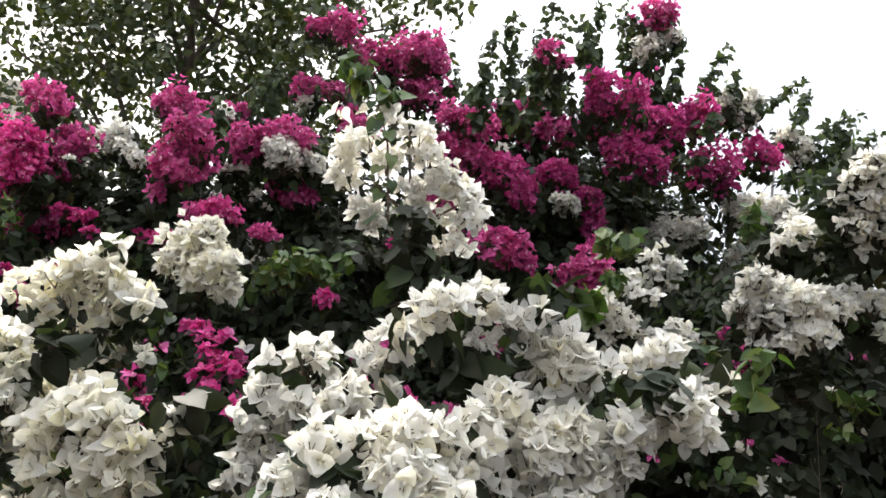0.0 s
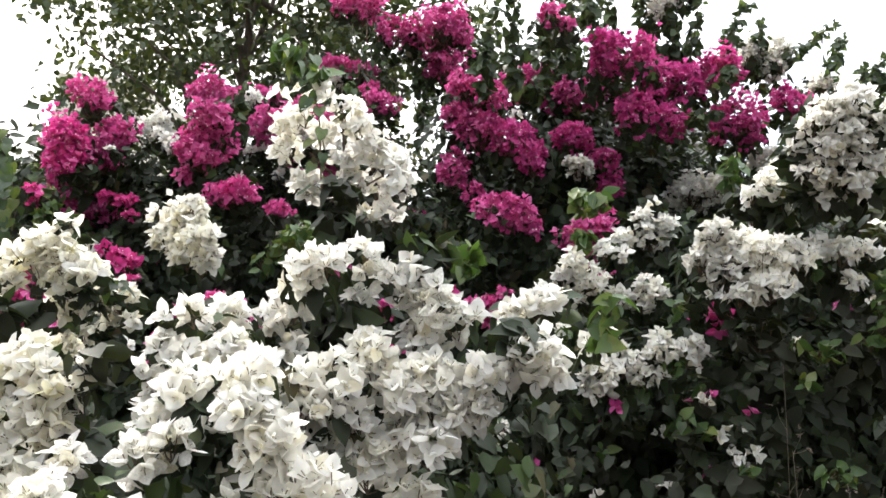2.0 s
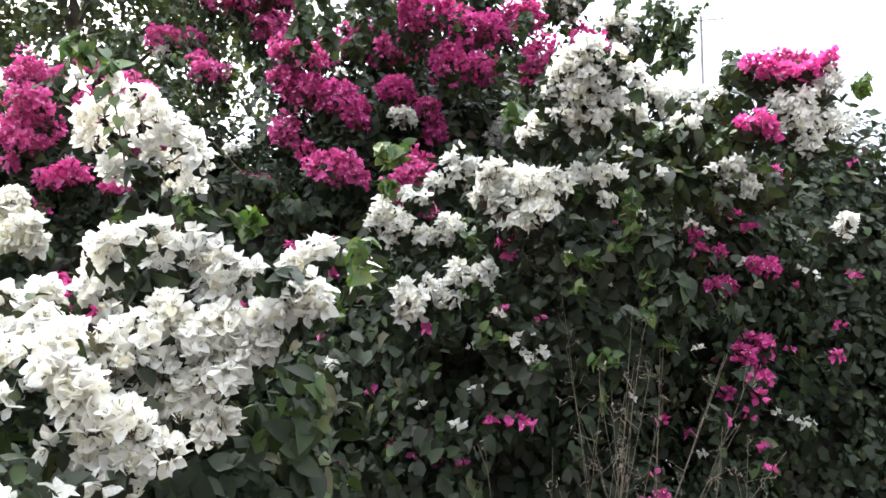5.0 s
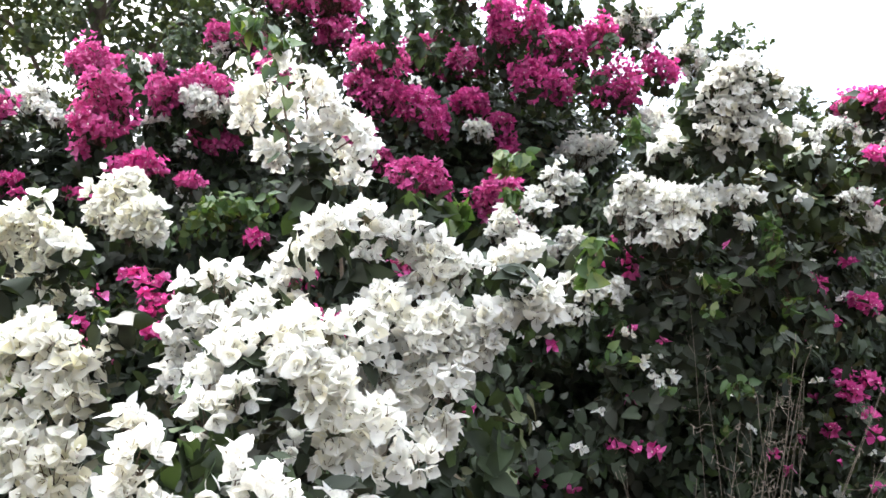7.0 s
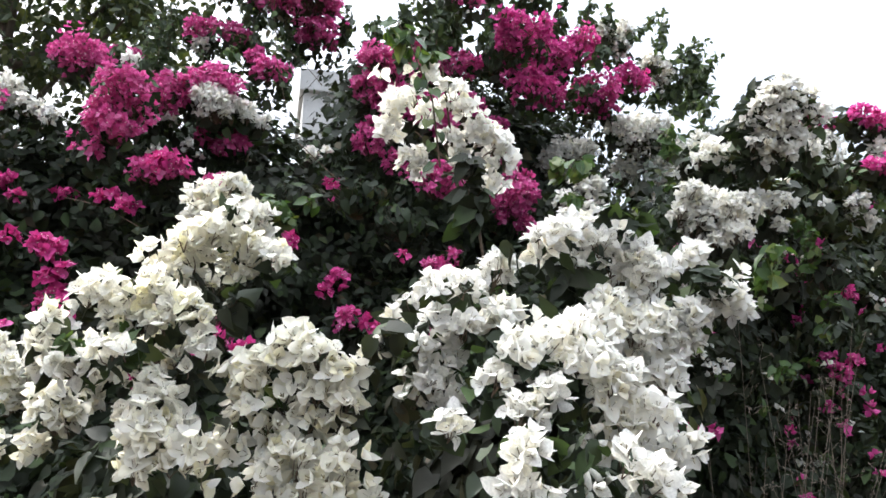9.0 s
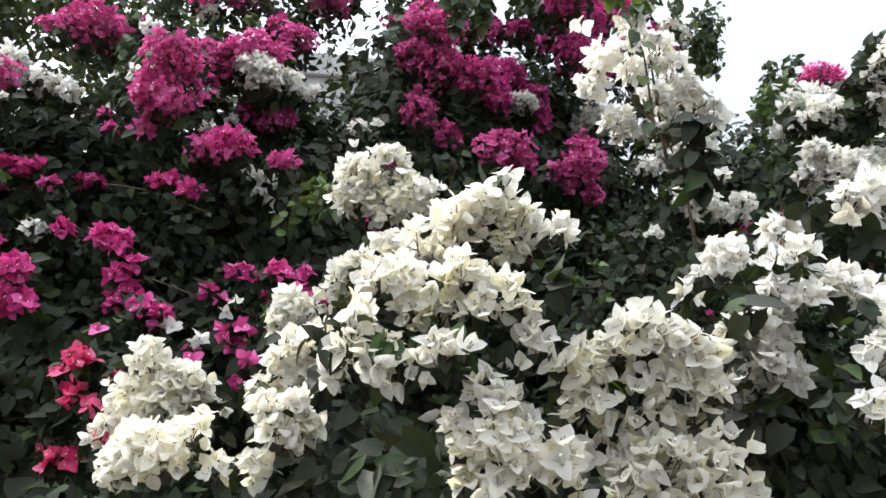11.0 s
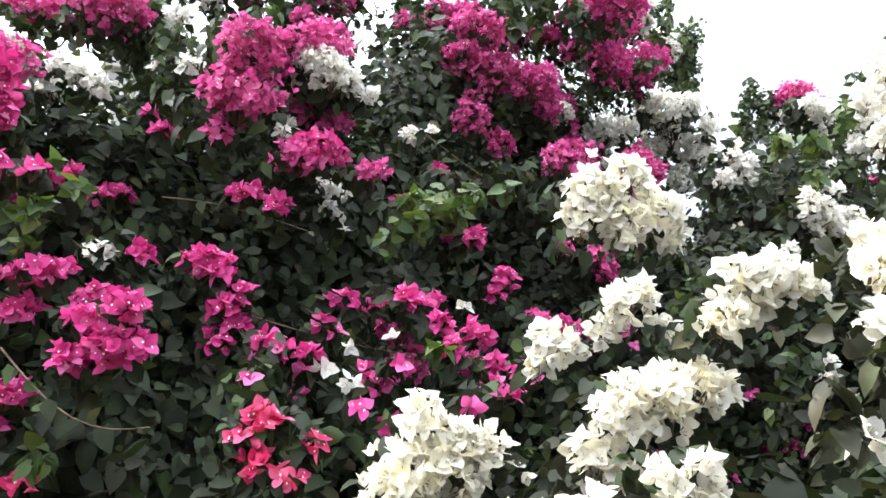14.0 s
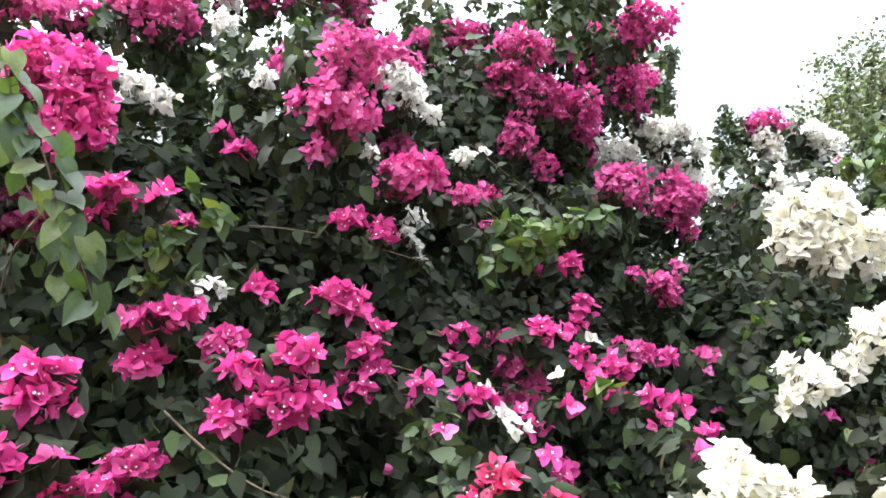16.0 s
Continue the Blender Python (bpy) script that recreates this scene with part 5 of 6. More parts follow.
GB1 = ((1.04, 2.37, 2.43, 0.033, 0.091), (-0.15, 1.58, 2.35, 0.017, 0.020), (-0.19, 1.57, 2.37, 0.015, 0.011), (-0.08, 1.58, 2.33, 0.015, 0.017), (0.36, 1.33, 1.88, 0.019, 0.014), (0.60, 2.25, 2.14, 0.024, 0.024), (0.35, 1.33, 1.90, 0.014, 0.014),)
GB2 = ((1.37, 2.02, 1.99, 0.039, 0.074), (1.40, 2.11, 2.09, 0.037, 0.037), (1.23, 2.11, 2.11, 0.030, 0.030), (0.61, 1.22, 1.82, 0.022, 0.030), (0.56, 2.16, 1.84, 0.024, 0.024), (0.88, 2.17, 1.79, 0.027, 0.027), (0.58, 2.26, 2.16, 0.029, 0.022), (1.80, 2.28, 2.34, 0.062, 0.040), (1.51, 2.27, 2.34, 0.033, 0.033), (1.26, 2.16, 1.88, 0.041, 0.020), (0.60, 1.23, 1.77, 0.016, 0.024), (1.92, 2.29, 2.24, 0.033, 0.018),)
GB3 = ((0.62, 2.27, 2.27, 0.045, 0.049), (-0.77, 1.30, 1.59, 0.018, 0.021), (-0.09, 3.36, 2.31, 0.085, 0.045), (-0.49, 3.05, 2.18, 0.085, 0.043), (-0.40, 3.00, 2.13, 0.055, 0.055), (-0.88, 2.90, 1.73, 0.030, 0.022), (-0.71, 2.80, 1.77, 0.037, 0.026), (-0.72, 3.84, 3.18, 0.037, 0.037),)
GB4 = ((-0.46, 2.99, 2.17, 0.100, 0.052), (-0.56, 3.07, 2.11, 0.084, 0.044), (0.04, 3.24, 2.27, 0.072, 0.034), (-1.69, 2.93, 1.49, 0.040, 0.030), (-0.78, 2.51, 1.68, 0.024, 0.021), (0.57, 2.36, 2.29, 0.034, 0.050), (2.93, 3.35, 2.92, 0.046, 0.077),)
GL1 = ((0.03, 1.56, 1.97, 0.040, 0.040), (0.02, 1.57, 1.92, 0.040, 0.030), (0.17, 1.28, 1.75, 0.036, 0.031), (0.02, 1.55, 2.04, 0.030, 0.030), (0.47, 1.23, 1.75, 0.043, 0.021), (-0.55, 1.42, 1.70, 0.041, 0.027), (-0.50, 1.27, 1.67, 0.020, 0.020), (0.01, 1.07, 1.57, 0.025, 0.022), (-0.23, 1.17, 1.62, 0.033, 0.021), (-0.64, 3.06, 2.13, 0.079, 0.070), (-0.37, 3.14, 2.27, 0.145, 0.072),)
GL2 = ((-1.80, 3.19, 2.10, 0.052, 0.078), (-1.79, 3.34, 2.00, 0.055, 0.047), (-1.87, 3.32, 2.15, 0.054, 0.067),)
GL3 = ((1.63, 2.27, 2.34, 0.092, 0.048), (1.52, 2.30, 2.22, 0.074, 0.074), (1.66, 2.29, 2.19, 0.073, 0.073), (1.44, 2.03, 1.91, 0.065, 0.097), (1.56, 2.17, 1.79, 0.068, 0.068), (1.35, 2.16, 1.88, 0.068, 0.068), (1.11, 2.16, 1.90, 0.069, 0.051), (2.09, 2.67, 2.22, 0.127, 0.085), (0.12, 3.15, 2.18, 0.150, 0.100), (-0.08, 3.14, 2.29, 0.150, 0.100),)
GB5 = ((-1.75, 2.94, 2.11, 0.028, 0.024), (-1.70, 2.89, 2.09, 0.024, 0.036), (-1.73, 2.93, 2.02, 0.028, 0.017), (-1.61, 2.81, 2.14, 0.014, 0.026), (-1.68, 2.87, 2.11, 0.019, 0.017), (-1.64, 2.83, 2.21, 0.014, 0.017),)
SH1 = ((0.10, 3.18, 3.07, 0.11, 3.10, 3.39), (0.24, 3.17, 3.12, 0.19, 3.08, 3.50), (0.35, 3.51, 3.26, 0.38, 3.40, 3.76), (0.46, 3.60, 3.42, 0.47, 3.51, 3.79), (0.68, 3.58, 3.51, 0.64, 3.49, 3.88), (0.86, 3.59, 3.51, 0.74, 3.50, 3.87), (0.99, 3.62, 3.51, 1.01, 3.53, 3.90), (1.08, 3.63, 3.47, 1.08, 3.56, 3.79), (1.26, 3.71, 3.51, 1.36, 3.65, 3.81), (1.41, 3.72, 3.50, 1.41, 3.67, 3.71), (1.53, 3.73, 3.49, 1.79, 3.68, 3.71), (1.81, 3.87, 3.46, 1.87, 3.81, 3.72), (1.95, 3.88, 3.42, 2.10, 3.84, 3.62),)
SH2 = ((2.18, 4.00, 3.33, 2.37, 4.00, 3.64), (2.20, 4.00, 3.38, 2.28, 4.00, 3.52), (2.25, 4.00, 3.27, 2.26, 4.00, 3.40), (2.16, 4.00, 3.41, 2.22, 4.00, 3.55), (1.90, 3.91, 3.29, 2.18, 3.84, 3.65), (2.00, 3.92, 3.28, 2.15, 3.87, 3.52), (2.05, 3.94, 3.19, 2.15, 3.93, 3.26), (0.05, 3.91, 3.26, 0.04, 3.86, 3.48), (0.38, 3.47, 3.44, 0.34, 3.43, 3.60), (-0.40, 4.19, 3.38, -0.46, 4.14, 3.57), (-0.60, 4.09, 3.38, -0.70, 4.03, 3.62), (0.55, 3.13, 3.32, 0.50, 3.09, 3.51),)
SH3 = ((-1.28, 3.73, 2.75, -1.25, 3.65, 3.09), (-1.33, 3.76, 2.81, -1.30, 3.70, 3.02), (-1.28, 3.43, 2.66, -1.27, 3.39, 2.85), (-1.23, 3.38, 2.67, -1.21, 3.34, 2.83), (-0.45, 4.63, 3.32, -0.43, 4.56, 3.63), (0.21, 4.04, 3.39, 0.24, 3.98, 3.59), (0.39, 3.89, 3.34, 0.42, 3.83, 3.56), (0.48, 3.81, 3.38, 0.53, 3.74, 3.53), (0.68, 3.67, 3.36, 0.72, 3.60, 3.53), (0.86, 3.55, 3.16, 0.92, 3.46, 3.33), (2.40, 3.78, 2.95, 2.42, 3.71, 3.23), (0.10, 4.13, 3.44, 0.08, 4.11, 3.61), (-0.10, 4.28, 3.55, -0.08, 4.23, 3.75),)
SH4 = ((2.36, 3.74, 2.85, 2.39, 3.67, 3.20), (2.44, 3.69, 2.88, 2.42, 3.66, 3.14), (1.19, 3.36, 3.21, 1.24, 3.32, 3.27), (1.11, 3.43, 3.03, 1.19, 3.38, 3.06), (1.57, 3.75, 2.93, 1.88, 3.59, 2.89), (-1.13, 3.22, 2.72, -1.12, 3.20, 2.82), (-1.06, 3.17, 2.77, -1.02, 3.14, 2.85), (-1.34, 3.80, 2.98, -1.28, 3.75, 3.12),)
SH5 = ((3.53, 3.23, 2.67, 3.27, 3.22, 3.49), (3.53, 3.21, 2.81, 3.44, 3.17, 3.36), (1.23, 2.48, 2.32, 1.25, 2.42, 2.67),)
SH6 = ((-1.18, 4.06, 2.80, -1.14, 4.00, 3.45), (-1.10, 4.05, 2.85, -1.08, 4.00, 3.50), (-1.14, 4.08, 2.80, -1.20, 4.05, 3.40), (-0.88, 4.10, 2.95, -0.90, 4.05, 3.25),)
VINE = ((-1.98, 2.89, 2.47, -1.97, 2.89, 2.40), (-1.97, 2.89, 2.40, -1.95, 2.89, 2.33), (-1.95, 2.89, 2.33, -1.92, 2.87, 2.27), (-1.92, 2.87, 2.27, -1.90, 2.87, 2.18), (-1.90, 2.87, 2.18, -1.87, 2.86, 2.08), (-1.87, 2.86, 2.08, -1.84, 2.86, 1.95),)
VINE2 = ((-1.97, 2.96, 2.37, -1.96, 2.96, 2.29), (-1.96, 2.96, 2.29, -1.93, 2.96, 2.22), (-1.93, 2.96, 2.22, -1.90, 2.94, 2.14), (-1.90, 2.94, 2.14, -1.87, 2.94, 2.03),)
BR = ((-1.70, 2.68, 1.71, -1.50, 2.53, 1.57), (-1.91, 3.01, 2.06, -1.94, 3.09, 1.73), (-1.03, 3.02, 1.79, -0.67, 2.74, 1.65), (-1.23, 3.16, 2.17, -0.95, 2.93, 2.05), (-0.94, 3.44, 2.76, -0.82, 3.31, 2.91), (-0.24, 3.25, 2.46, 0.08, 3.02, 2.15),)
BR2 = ((-0.48, 3.24, 3.13, -0.39, 3.28, 2.63), (-0.24, 4.29, 3.23, 0.06, 4.13, 3.49), (-0.31, 3.67, 3.05, -0.50, 3.72, 3.23), (-0.76, 3.83, 3.26, -0.44, 3.72, 3.08),)
SPR = ((0.08, 1.67, 1.84, 0.01, 1.65, 2.06), (0.01, 1.65, 2.06, -0.10, 1.65, 2.15), (0.01, 1.65, 2.06, 0.11, 1.63, 2.12), (0.01, 1.65, 2.06, -0.04, 1.62, 2.32),)
TOP = ((-0.04, 1.61, 2.05, -0.07, 1.59, 2.22), (-0.07, 1.59, 2.22, -0.12, 1.60, 2.34), (-0.12, 1.60, 2.34, -0.16, 1.60, 2.41),)
DRY3 = ((1.21, 2.08, 1.29, 1.17, 2.05, 1.61), (1.02, 1.98, 1.08, 0.91, 1.95, 1.31), (1.16, 1.93, 1.09, 1.12, 1.90, 1.20), (1.10, 1.98, 1.17, 1.11, 1.95, 1.31), (1.41, 2.03, 1.23, 1.45, 2.00, 1.60), (1.36, 1.88, 1.22, 1.59, 1.85, 1.59), (1.31, 2.03, 1.28, 1.37, 2.00, 1.56), (1.34, 2.03, 1.30, 1.42, 2.00, 1.54), (1.32, 2.03, 1.36, 1.34, 2.00, 1.47), (1.40, 1.88, 1.14, 1.63, 1.85, 1.40), (1.66, 1.98, 1.09, 1.69, 1.95, 1.34), (1.58, 1.93, 1.10, 1.59, 1.90, 1.28),)
DRY4 = ((1.53, 1.98, 1.09, 1.61, 1.95, 1.28), (1.23, 2.08, 1.32, 1.28, 2.05, 1.47), (1.28, 2.03, 1.29, 1.19, 2.00, 1.42), (1.60, 1.88, 1.10, 1.70, 1.85, 1.21), (1.34, 2.08, 1.28, 1.31, 2.05, 1.47), (1.28, 2.03, 1.19, 1.23, 2.00, 1.37), (0.79, 1.98, 1.06, 0.89, 1.95, 1.20),)
DRY1 = ((1.25, 2.23, 1.24, 1.14, 2.14, 2.01), (1.28, 1.84, 1.33, 1.31, 1.79, 1.72), (1.29, 1.84, 1.33, 1.34, 1.80, 1.64), (1.44, 2.10, 1.29, 1.48, 2.06, 1.62), (1.46, 1.91, 1.36, 1.62, 1.88, 1.62), (1.39, 2.10, 1.31, 1.39, 2.08, 1.50),)
DRY2 = ((1.25, 1.85, 1.07, 1.22, 1.81, 1.48), (1.41, 1.93, 1.08, 1.69, 1.90, 1.55), (1.40, 2.12, 1.02, 1.47, 2.09, 1.40), (1.48, 1.94, 1.05, 1.60, 1.91, 1.38), (1.55, 1.94, 1.08, 1.79, 1.92, 1.31), (1.25, 2.12, 1.00, 1.38, 2.11, 1.22),)


# ---- the bushes ----
LOW_MOUNDS = ((-1.4, 3.75, 1.05, 1.1, .8, 1.0, 9000), (-2.5, 4.0, 1.5, .9, .9, 1.45, 10000), (-1.1, 3.3, .7, .8, .65, .85, 5500), (-2.2, 3.6, .8, .8, .75, .9, 5000), (-1.3, 2.8, .65, .45, .5, .75, 3000))
RIGHT_MOUNDS = ((2.5, 3.75, 1.2, 1.0, .95, 1.45, 13000), (3.5, 4.0, 1.3, 1.2, 1.0, 1.5, 9000), (2.1, 3.5, 1.4, .7, .65, 1.1, 8000), (2.7, 3.6, 1.9, .8, .65, .75, 7000), (1.95, 3.1, 1.9, .5, .45, .6, 5000), (4.0, 3.9, 1.5, 1.1, 1.0, 1.5, 8000), (2.35, 3.55, 2.05, .8, .45, .66, 8000), (3.0, 3.7, 2.2, .8, .5, .65, 6000))
BAND_MOUNDS = ((1.1, 2.85, .95, .8, .72, 1.1, 12000), (1.3, 2.75, 1.65, .6, .55, .65, 7000), (.75, 2.95, 1.5, .55, .55, .65, 5000), (.4, 3.25, .9, .7, .5, .95, 8000), (1.45, 2.95, 2.0, .55, .5, .55, 5000), (1.3, 3.0, .75, .75, .6, .95, 8000), (1.9, 3.1, .6, .6, .5, .8, 5000))
SMALL_PINK_LOW = sprinkled(LOW_MOUNDS, 26, 21)
SMALL_PINK_RIGHT = sprinkled(RIGHT_MOUNDS, 48, 22)
SMALL_WHITE_RIGHT = sprinkled(RIGHT_MOUNDS, 70, 23, .018, .042)
SMALL_PINK_BAND = sprinkled(BAND_MOUNDS, 34, 24, .012, .026)
SMALL_WHITE_BAND = sprinkled(BAND_MOUNDS, 34, 25, .012, .028)
ALL_HEADS = (M1, M2, M3, M4, M5, M6, M7, M8, M9, M10, M11, M12, MF, MU, R1, R2, MR, MR2, MR3, MR4, MR5, WR1, WR2, WF1, WF2, WF3, WF4, WF5, WC1, WC2, WC3, WC4, WC5, WC6,
             SMALL_PINK_LOW, SMALL_PINK_RIGHT, SMALL_WHITE_RIGHT, SMALL_PINK_BAND, SMALL_WHITE_BAND)


def start_bush(name, label, at):
    b = thing(name, label, "bush", "bougainvillea hedge", at=at)
    b["pieces"] = 0
    return b


main = start_bush("magenta_bougainvillea", "tall magenta bougainvillea bush with dark green leaves", (-.4, 4.2, 0))
bush_body(main, ((-1.5, 4.35, 1.6, 1.1, 1.1, 1.2, 14000), (-1.75, 3.95, 1.9, .85, .6, .85, 7000), (-1.35, 4.0, 2.0, .85, .5, .86, 8500), (-.7, 3.95, 2.1, .6, .45, .76, 5500), (.95, 4.1, 2.45, .42, .45, .75, 5000), (1.25, 4.4, 2.4, .5, .5, .9, 6000), (-.5, 4.4, 1.7, 1.1, 1.15, 1.45, 15000), (.5, 4.55, 2.1, .95, 1.1, 1.7, 16000), (1.2, 4.6, 2.1, .75, .85, 1.45, 9000),
                 (-.3, 3.95, 1.1, 1.3, .95, 1.0, 12000), (.5, 3.7, 1.2, .7, .6, 1.0, 6000), (.5, 4.3, 2.5, .75, .7, .9, 8000)), .063, 1, core=.62, share=.68)
MAIN_ROWS = ((M1, MAT_MAGENTA), (M2, MAT_MAGENTA), (M3, MAT_PURPLE), (M4, MAT_MAGENTA), (M5, MAT_MAGENTA), (MF, MAT_MAGENTA), (MU, MAT_PURPLE))
for rows, mat in MAIN_ROWS:
    heads(main, rows, mat, .0285, .030, lump=.42, fine=False, label="magenta flower head")
leaves_behind(main, [r for r, _ in MAIN_ROWS], .055, .8)
for rows in (SH1, SH2, SH3, SH4, SH5, SH6):
    shoots(main, rows, .070, MAT_SPROUT, .0085)
leaf_tufts(main, GB3, .05, MAT_SHOOT, label="yellow-green young leaves")

low = start_bush("magenta_bougainvillea", "low magenta bougainvillea bush with scattered coral and white flowers", (-1.3, 3.5, 0))
bush_body(low, LOW_MOUNDS, .074, 2, fine=True, share=.62)
for rows in (M6, M7, M8, M9, M10, M11, M12):
    heads(low, rows, MAT_ROSE, .034, .032, grow=1.15, label="magenta flower head")
for rows in (R1, R2):
    heads(low, rows, MAT_CORAL, .034, .034, grow=1.25, label="coral pink flower head")
heads(low, SMALL_PINK_LOW, MAT_MAGENTA, .030, .030, label="small magenta flower head")
heads(low, WF5, MAT_WHITE, .030, .030, grow=1.1, label="small white flower head")
leaves_behind(low, (M6, M7, M8, M9, M10, M11, M12, R1, R2), .055, .8)
leaf_tufts(low, GB4, .055, MAT_SHOOT, label="yellow-green young leaves")
leaf_tufts(low, GB8, .052, MAT_SHOOT, 330, label="fresh green leafy sprig")
vine(low, VINE, .064, MAT_VINE, .018)
vine(low, VINE2, .058, MAT_VINE, .03)
leaf_tufts(low, sprinkled(LOW_MOUNDS, 24, 33, .015, .035), .042, MAT_SHOOT, 330, label="fresh green leafy sprig")
leaf_tufts(low, GB5, .045, MAT_SHOOT, label="yellow-green young leaves")
for rows in (BR, BR2):
    shoots(low, rows, .05, MAT_LEAF, .05, .0026, .08, label="bare brown branch")
leaf_tufts(low, GL2, .062, MAT_LEAF, 500, label="hanging green leaves")

right = start_bush("magenta_bougainvillea", "magenta and white bougainvillea bush beside dry weeds", (2.4, 3.4, 0))
bush_body(right, RIGHT_MOUNDS, .052, 3, depth=.55, share=.7)
for rows in (MR, MR2, MR3, MR4, MR5):
    heads(right, rows, MAT_PURPLE, .030, .031, fine=False, label="purple-pink flower head")
heads(right, WR1, MAT_WHITE, .028, .030, fine=False, label="white flower head")
heads(right, SMALL_PINK_RIGHT, MAT_PURPLE, .028, .030, fine=False, label="small purple-pink flower head")
heads(right, SMALL_WHITE_RIGHT, MAT_WHITE, .026, .030, fine=False, label="small white flower head")
leaf_tufts(right, sprinkled(RIGHT_MOUNDS, 34, 34, .02, .045), .045, MAT_OLIVE, 300, label="drooping olive-green leaves")
leaves_behind(right, (MR, MR2, MR3, MR4, MR5, WR1), .055, 1.0)

back = start_bush("white_bougainvillea", "pale white bougainvillea growing through the magenta bush", (1.4, 4.3, 0))
bush_body(back, ((1.7, 4.4, 1.4, .85, .75, 1.35, 9000), (1.35, 4.05, 1.9, .55, .45, .85, 6000)), .055, 4)
for rows in (WR2, WF1, WF2, WF3, WF4):
    heads(back, rows, MAT_WHITE, .028, .028, fine=False, label="white flower head")
leaves_behind(back, (WR2, WF1, WF2, WF3, WF4), .055, .6)

band = start_bush("white_bougainvillea", "white bougainvillea bush with yellow-green young shoots", (1.1, 2.8, 0))
bush_body(band, BAND_MOUNDS, .050, 5, fine=True, depth=.6, share=.72)
heads(band, WC1, MAT_WHITE, .0270, .0285, single=MAT_WHITE_OBJ, budget=300, grow=1.03, label="white flower head")
for rows in (WC2, WC3, WC4, WC5, WC6):
    heads(band, rows, MAT_WHITE, .0260, .0270, single=MAT_WHITE_OBJ, budget=300, grow=1.03, label="white flower head")
heads(band, SMALL_PINK_BAND, MAT_PURPLE, .026, .028, label="small purple-pink flower head")
heads(band, SMALL_WHITE_BAND, MAT_WHITE, .024, .028, label="small white flower head")
leaves_behind(band, (WC1, WC2, WC3, WC4), .050, .9)
leaf_tufts(band, GB2, .038, MAT_SHOOT, label="yellow-green young leaves")
leaf_tufts(band, GL3, .058, MAT_LEAF, 700, label="dull green leaves")
leaf_tufts(band, GL4, .060, MAT_OLIVE, 420, label="drooping olive-green leaves")
leaf_tufts(band, GB7, .040, MAT_SHOOT, 420, label="fresh green sprig")
leaf_tufts(band, sprinkled(BAND_MOUNDS, 36, 31, .012, .028), .034, MAT_SHOOT, 420, label="fresh green sprig")
leaf_tufts(band, sprinkled(BAND_MOUNDS, 26, 32, .03, .05), .050, MAT_OLIVE, 300, label="drooping olive-green leaves")

centre = start_bush("white_bougainvillea", "white bougainvillea bush with a tall flowering spray", (.2, 1.7, 0))
bush_body(centre, ((.2, 1.8, .75, .45, .42, .75, 6000), (.2, 1.5, 1.15, .32, .2, .42, 3000)), .058, 6, fine=True)
for rows in (WB4, WB1, WB2, WB3, WB5, WB6, WB7):
    heads(centre, rows, MAT_WHITE, .0295, .0285, single=MAT_WHITE_OBJ, budget=320, grow=1.12, label="white flower head")
heads(centre, SPRAY, MAT_WHITE, .0285, .0275, grow=.92, label="white flower head")
leaves_behind(centre, (WB4, WB1, WB2, WB3, WB5), .045, .4)
leaf_tufts(centre, GB1, .045, MAT_SHOOT, label="yellow-green young leaves")
leaf_tufts(centre, GL1, .058, MAT_LEAF, 600, label="dark green leaves")
vine(centre, TOP, .038, MAT_VINE, .020, "leafy green stem above the spray")
shoots(centre, SPR, .055, MAT_LEAF, .12, .005, label="arching woody stem of the spray")

left = start_bush("white_bougainvillea", "cream-white bougainvillea bush in full flower", (-.7, 1.8, 0))
bush_body(left, ((-.7, 2.0, .75, .5, .45, .75, 6000), (-.55, 1.6, 1.05, .36, .2, .40, 2500), (-1.1, 2.15, .7, .4, .35, .7, 4000)), .058, 7, fine=True)
for rows in (WA3, WA2, WA4, WA1, WA5, WA6, WA7, WA8, WA9, WA10):
    heads(left, rows, MAT_CREAM, .0305, .0300, single=MAT_CREAM_OBJ, budget=320, grow=1.22, label="cream-white flower head")
leaf_tufts(left, GB6, .045, MAT_SHOOT, 400, label="green leaves among the flowers")
leaves_behind(left, (WA3, WA2, WA4, WA1, WA5, WA6, WA7), .040, .45)


# ---- dry weeds in front of the hedge ----
def weed(rows, label):
    w = thing("dry_weed", label, "weed", "dry weeds", at=(rows[0][0], rows[0][1], 0))
    for x0, y0, z0, x1, y1, z1 in rows:
        top, b = np.array([x1, y1, z1]), np.array([x0, y0, z0])
        foot = b + (b - top) * max(0.0, z0 / max(z1 - z0, .05)) * .5
        foot[2] = 0.0
        s = np.linspace(0, 1, 8)[:, None]
        pts = foot * (1 - s) ** 2 + 2 * (b * .5 + foot * .5 + rng.normal(0, .07, 3)) * s * (1 - s) + top * s ** 2
        parts = [twig_tube(pts, .0015, .0007, 4)]
        for _ in range(6):
            u = rng.uniform(.55, 1)
            c = np.array([np.interp(u, s[:, 0], pts[:, k]) for k in range(3)])
            e = c + rng.normal(0, .025, 3) + np.array([0, 0, .05 * rng.uniform(.3, 1)])
            parts.append(twig_tube([c, (c + e) / 2 + rng.normal(0, .004, 3), e], .001, .0006, 3))
            for _ in range(3):
                q = e + rng.normal(0, .008, 3)
                parts.append(twig_tube([q, q + rng.normal(0, .004, 3), q + rng.normal(0, .008, 3)], .0025, .0008, 3))
        v, f = join(parts)
        child("stem", mesh_of("stem", v, f, (MAT_DRY,)), w)


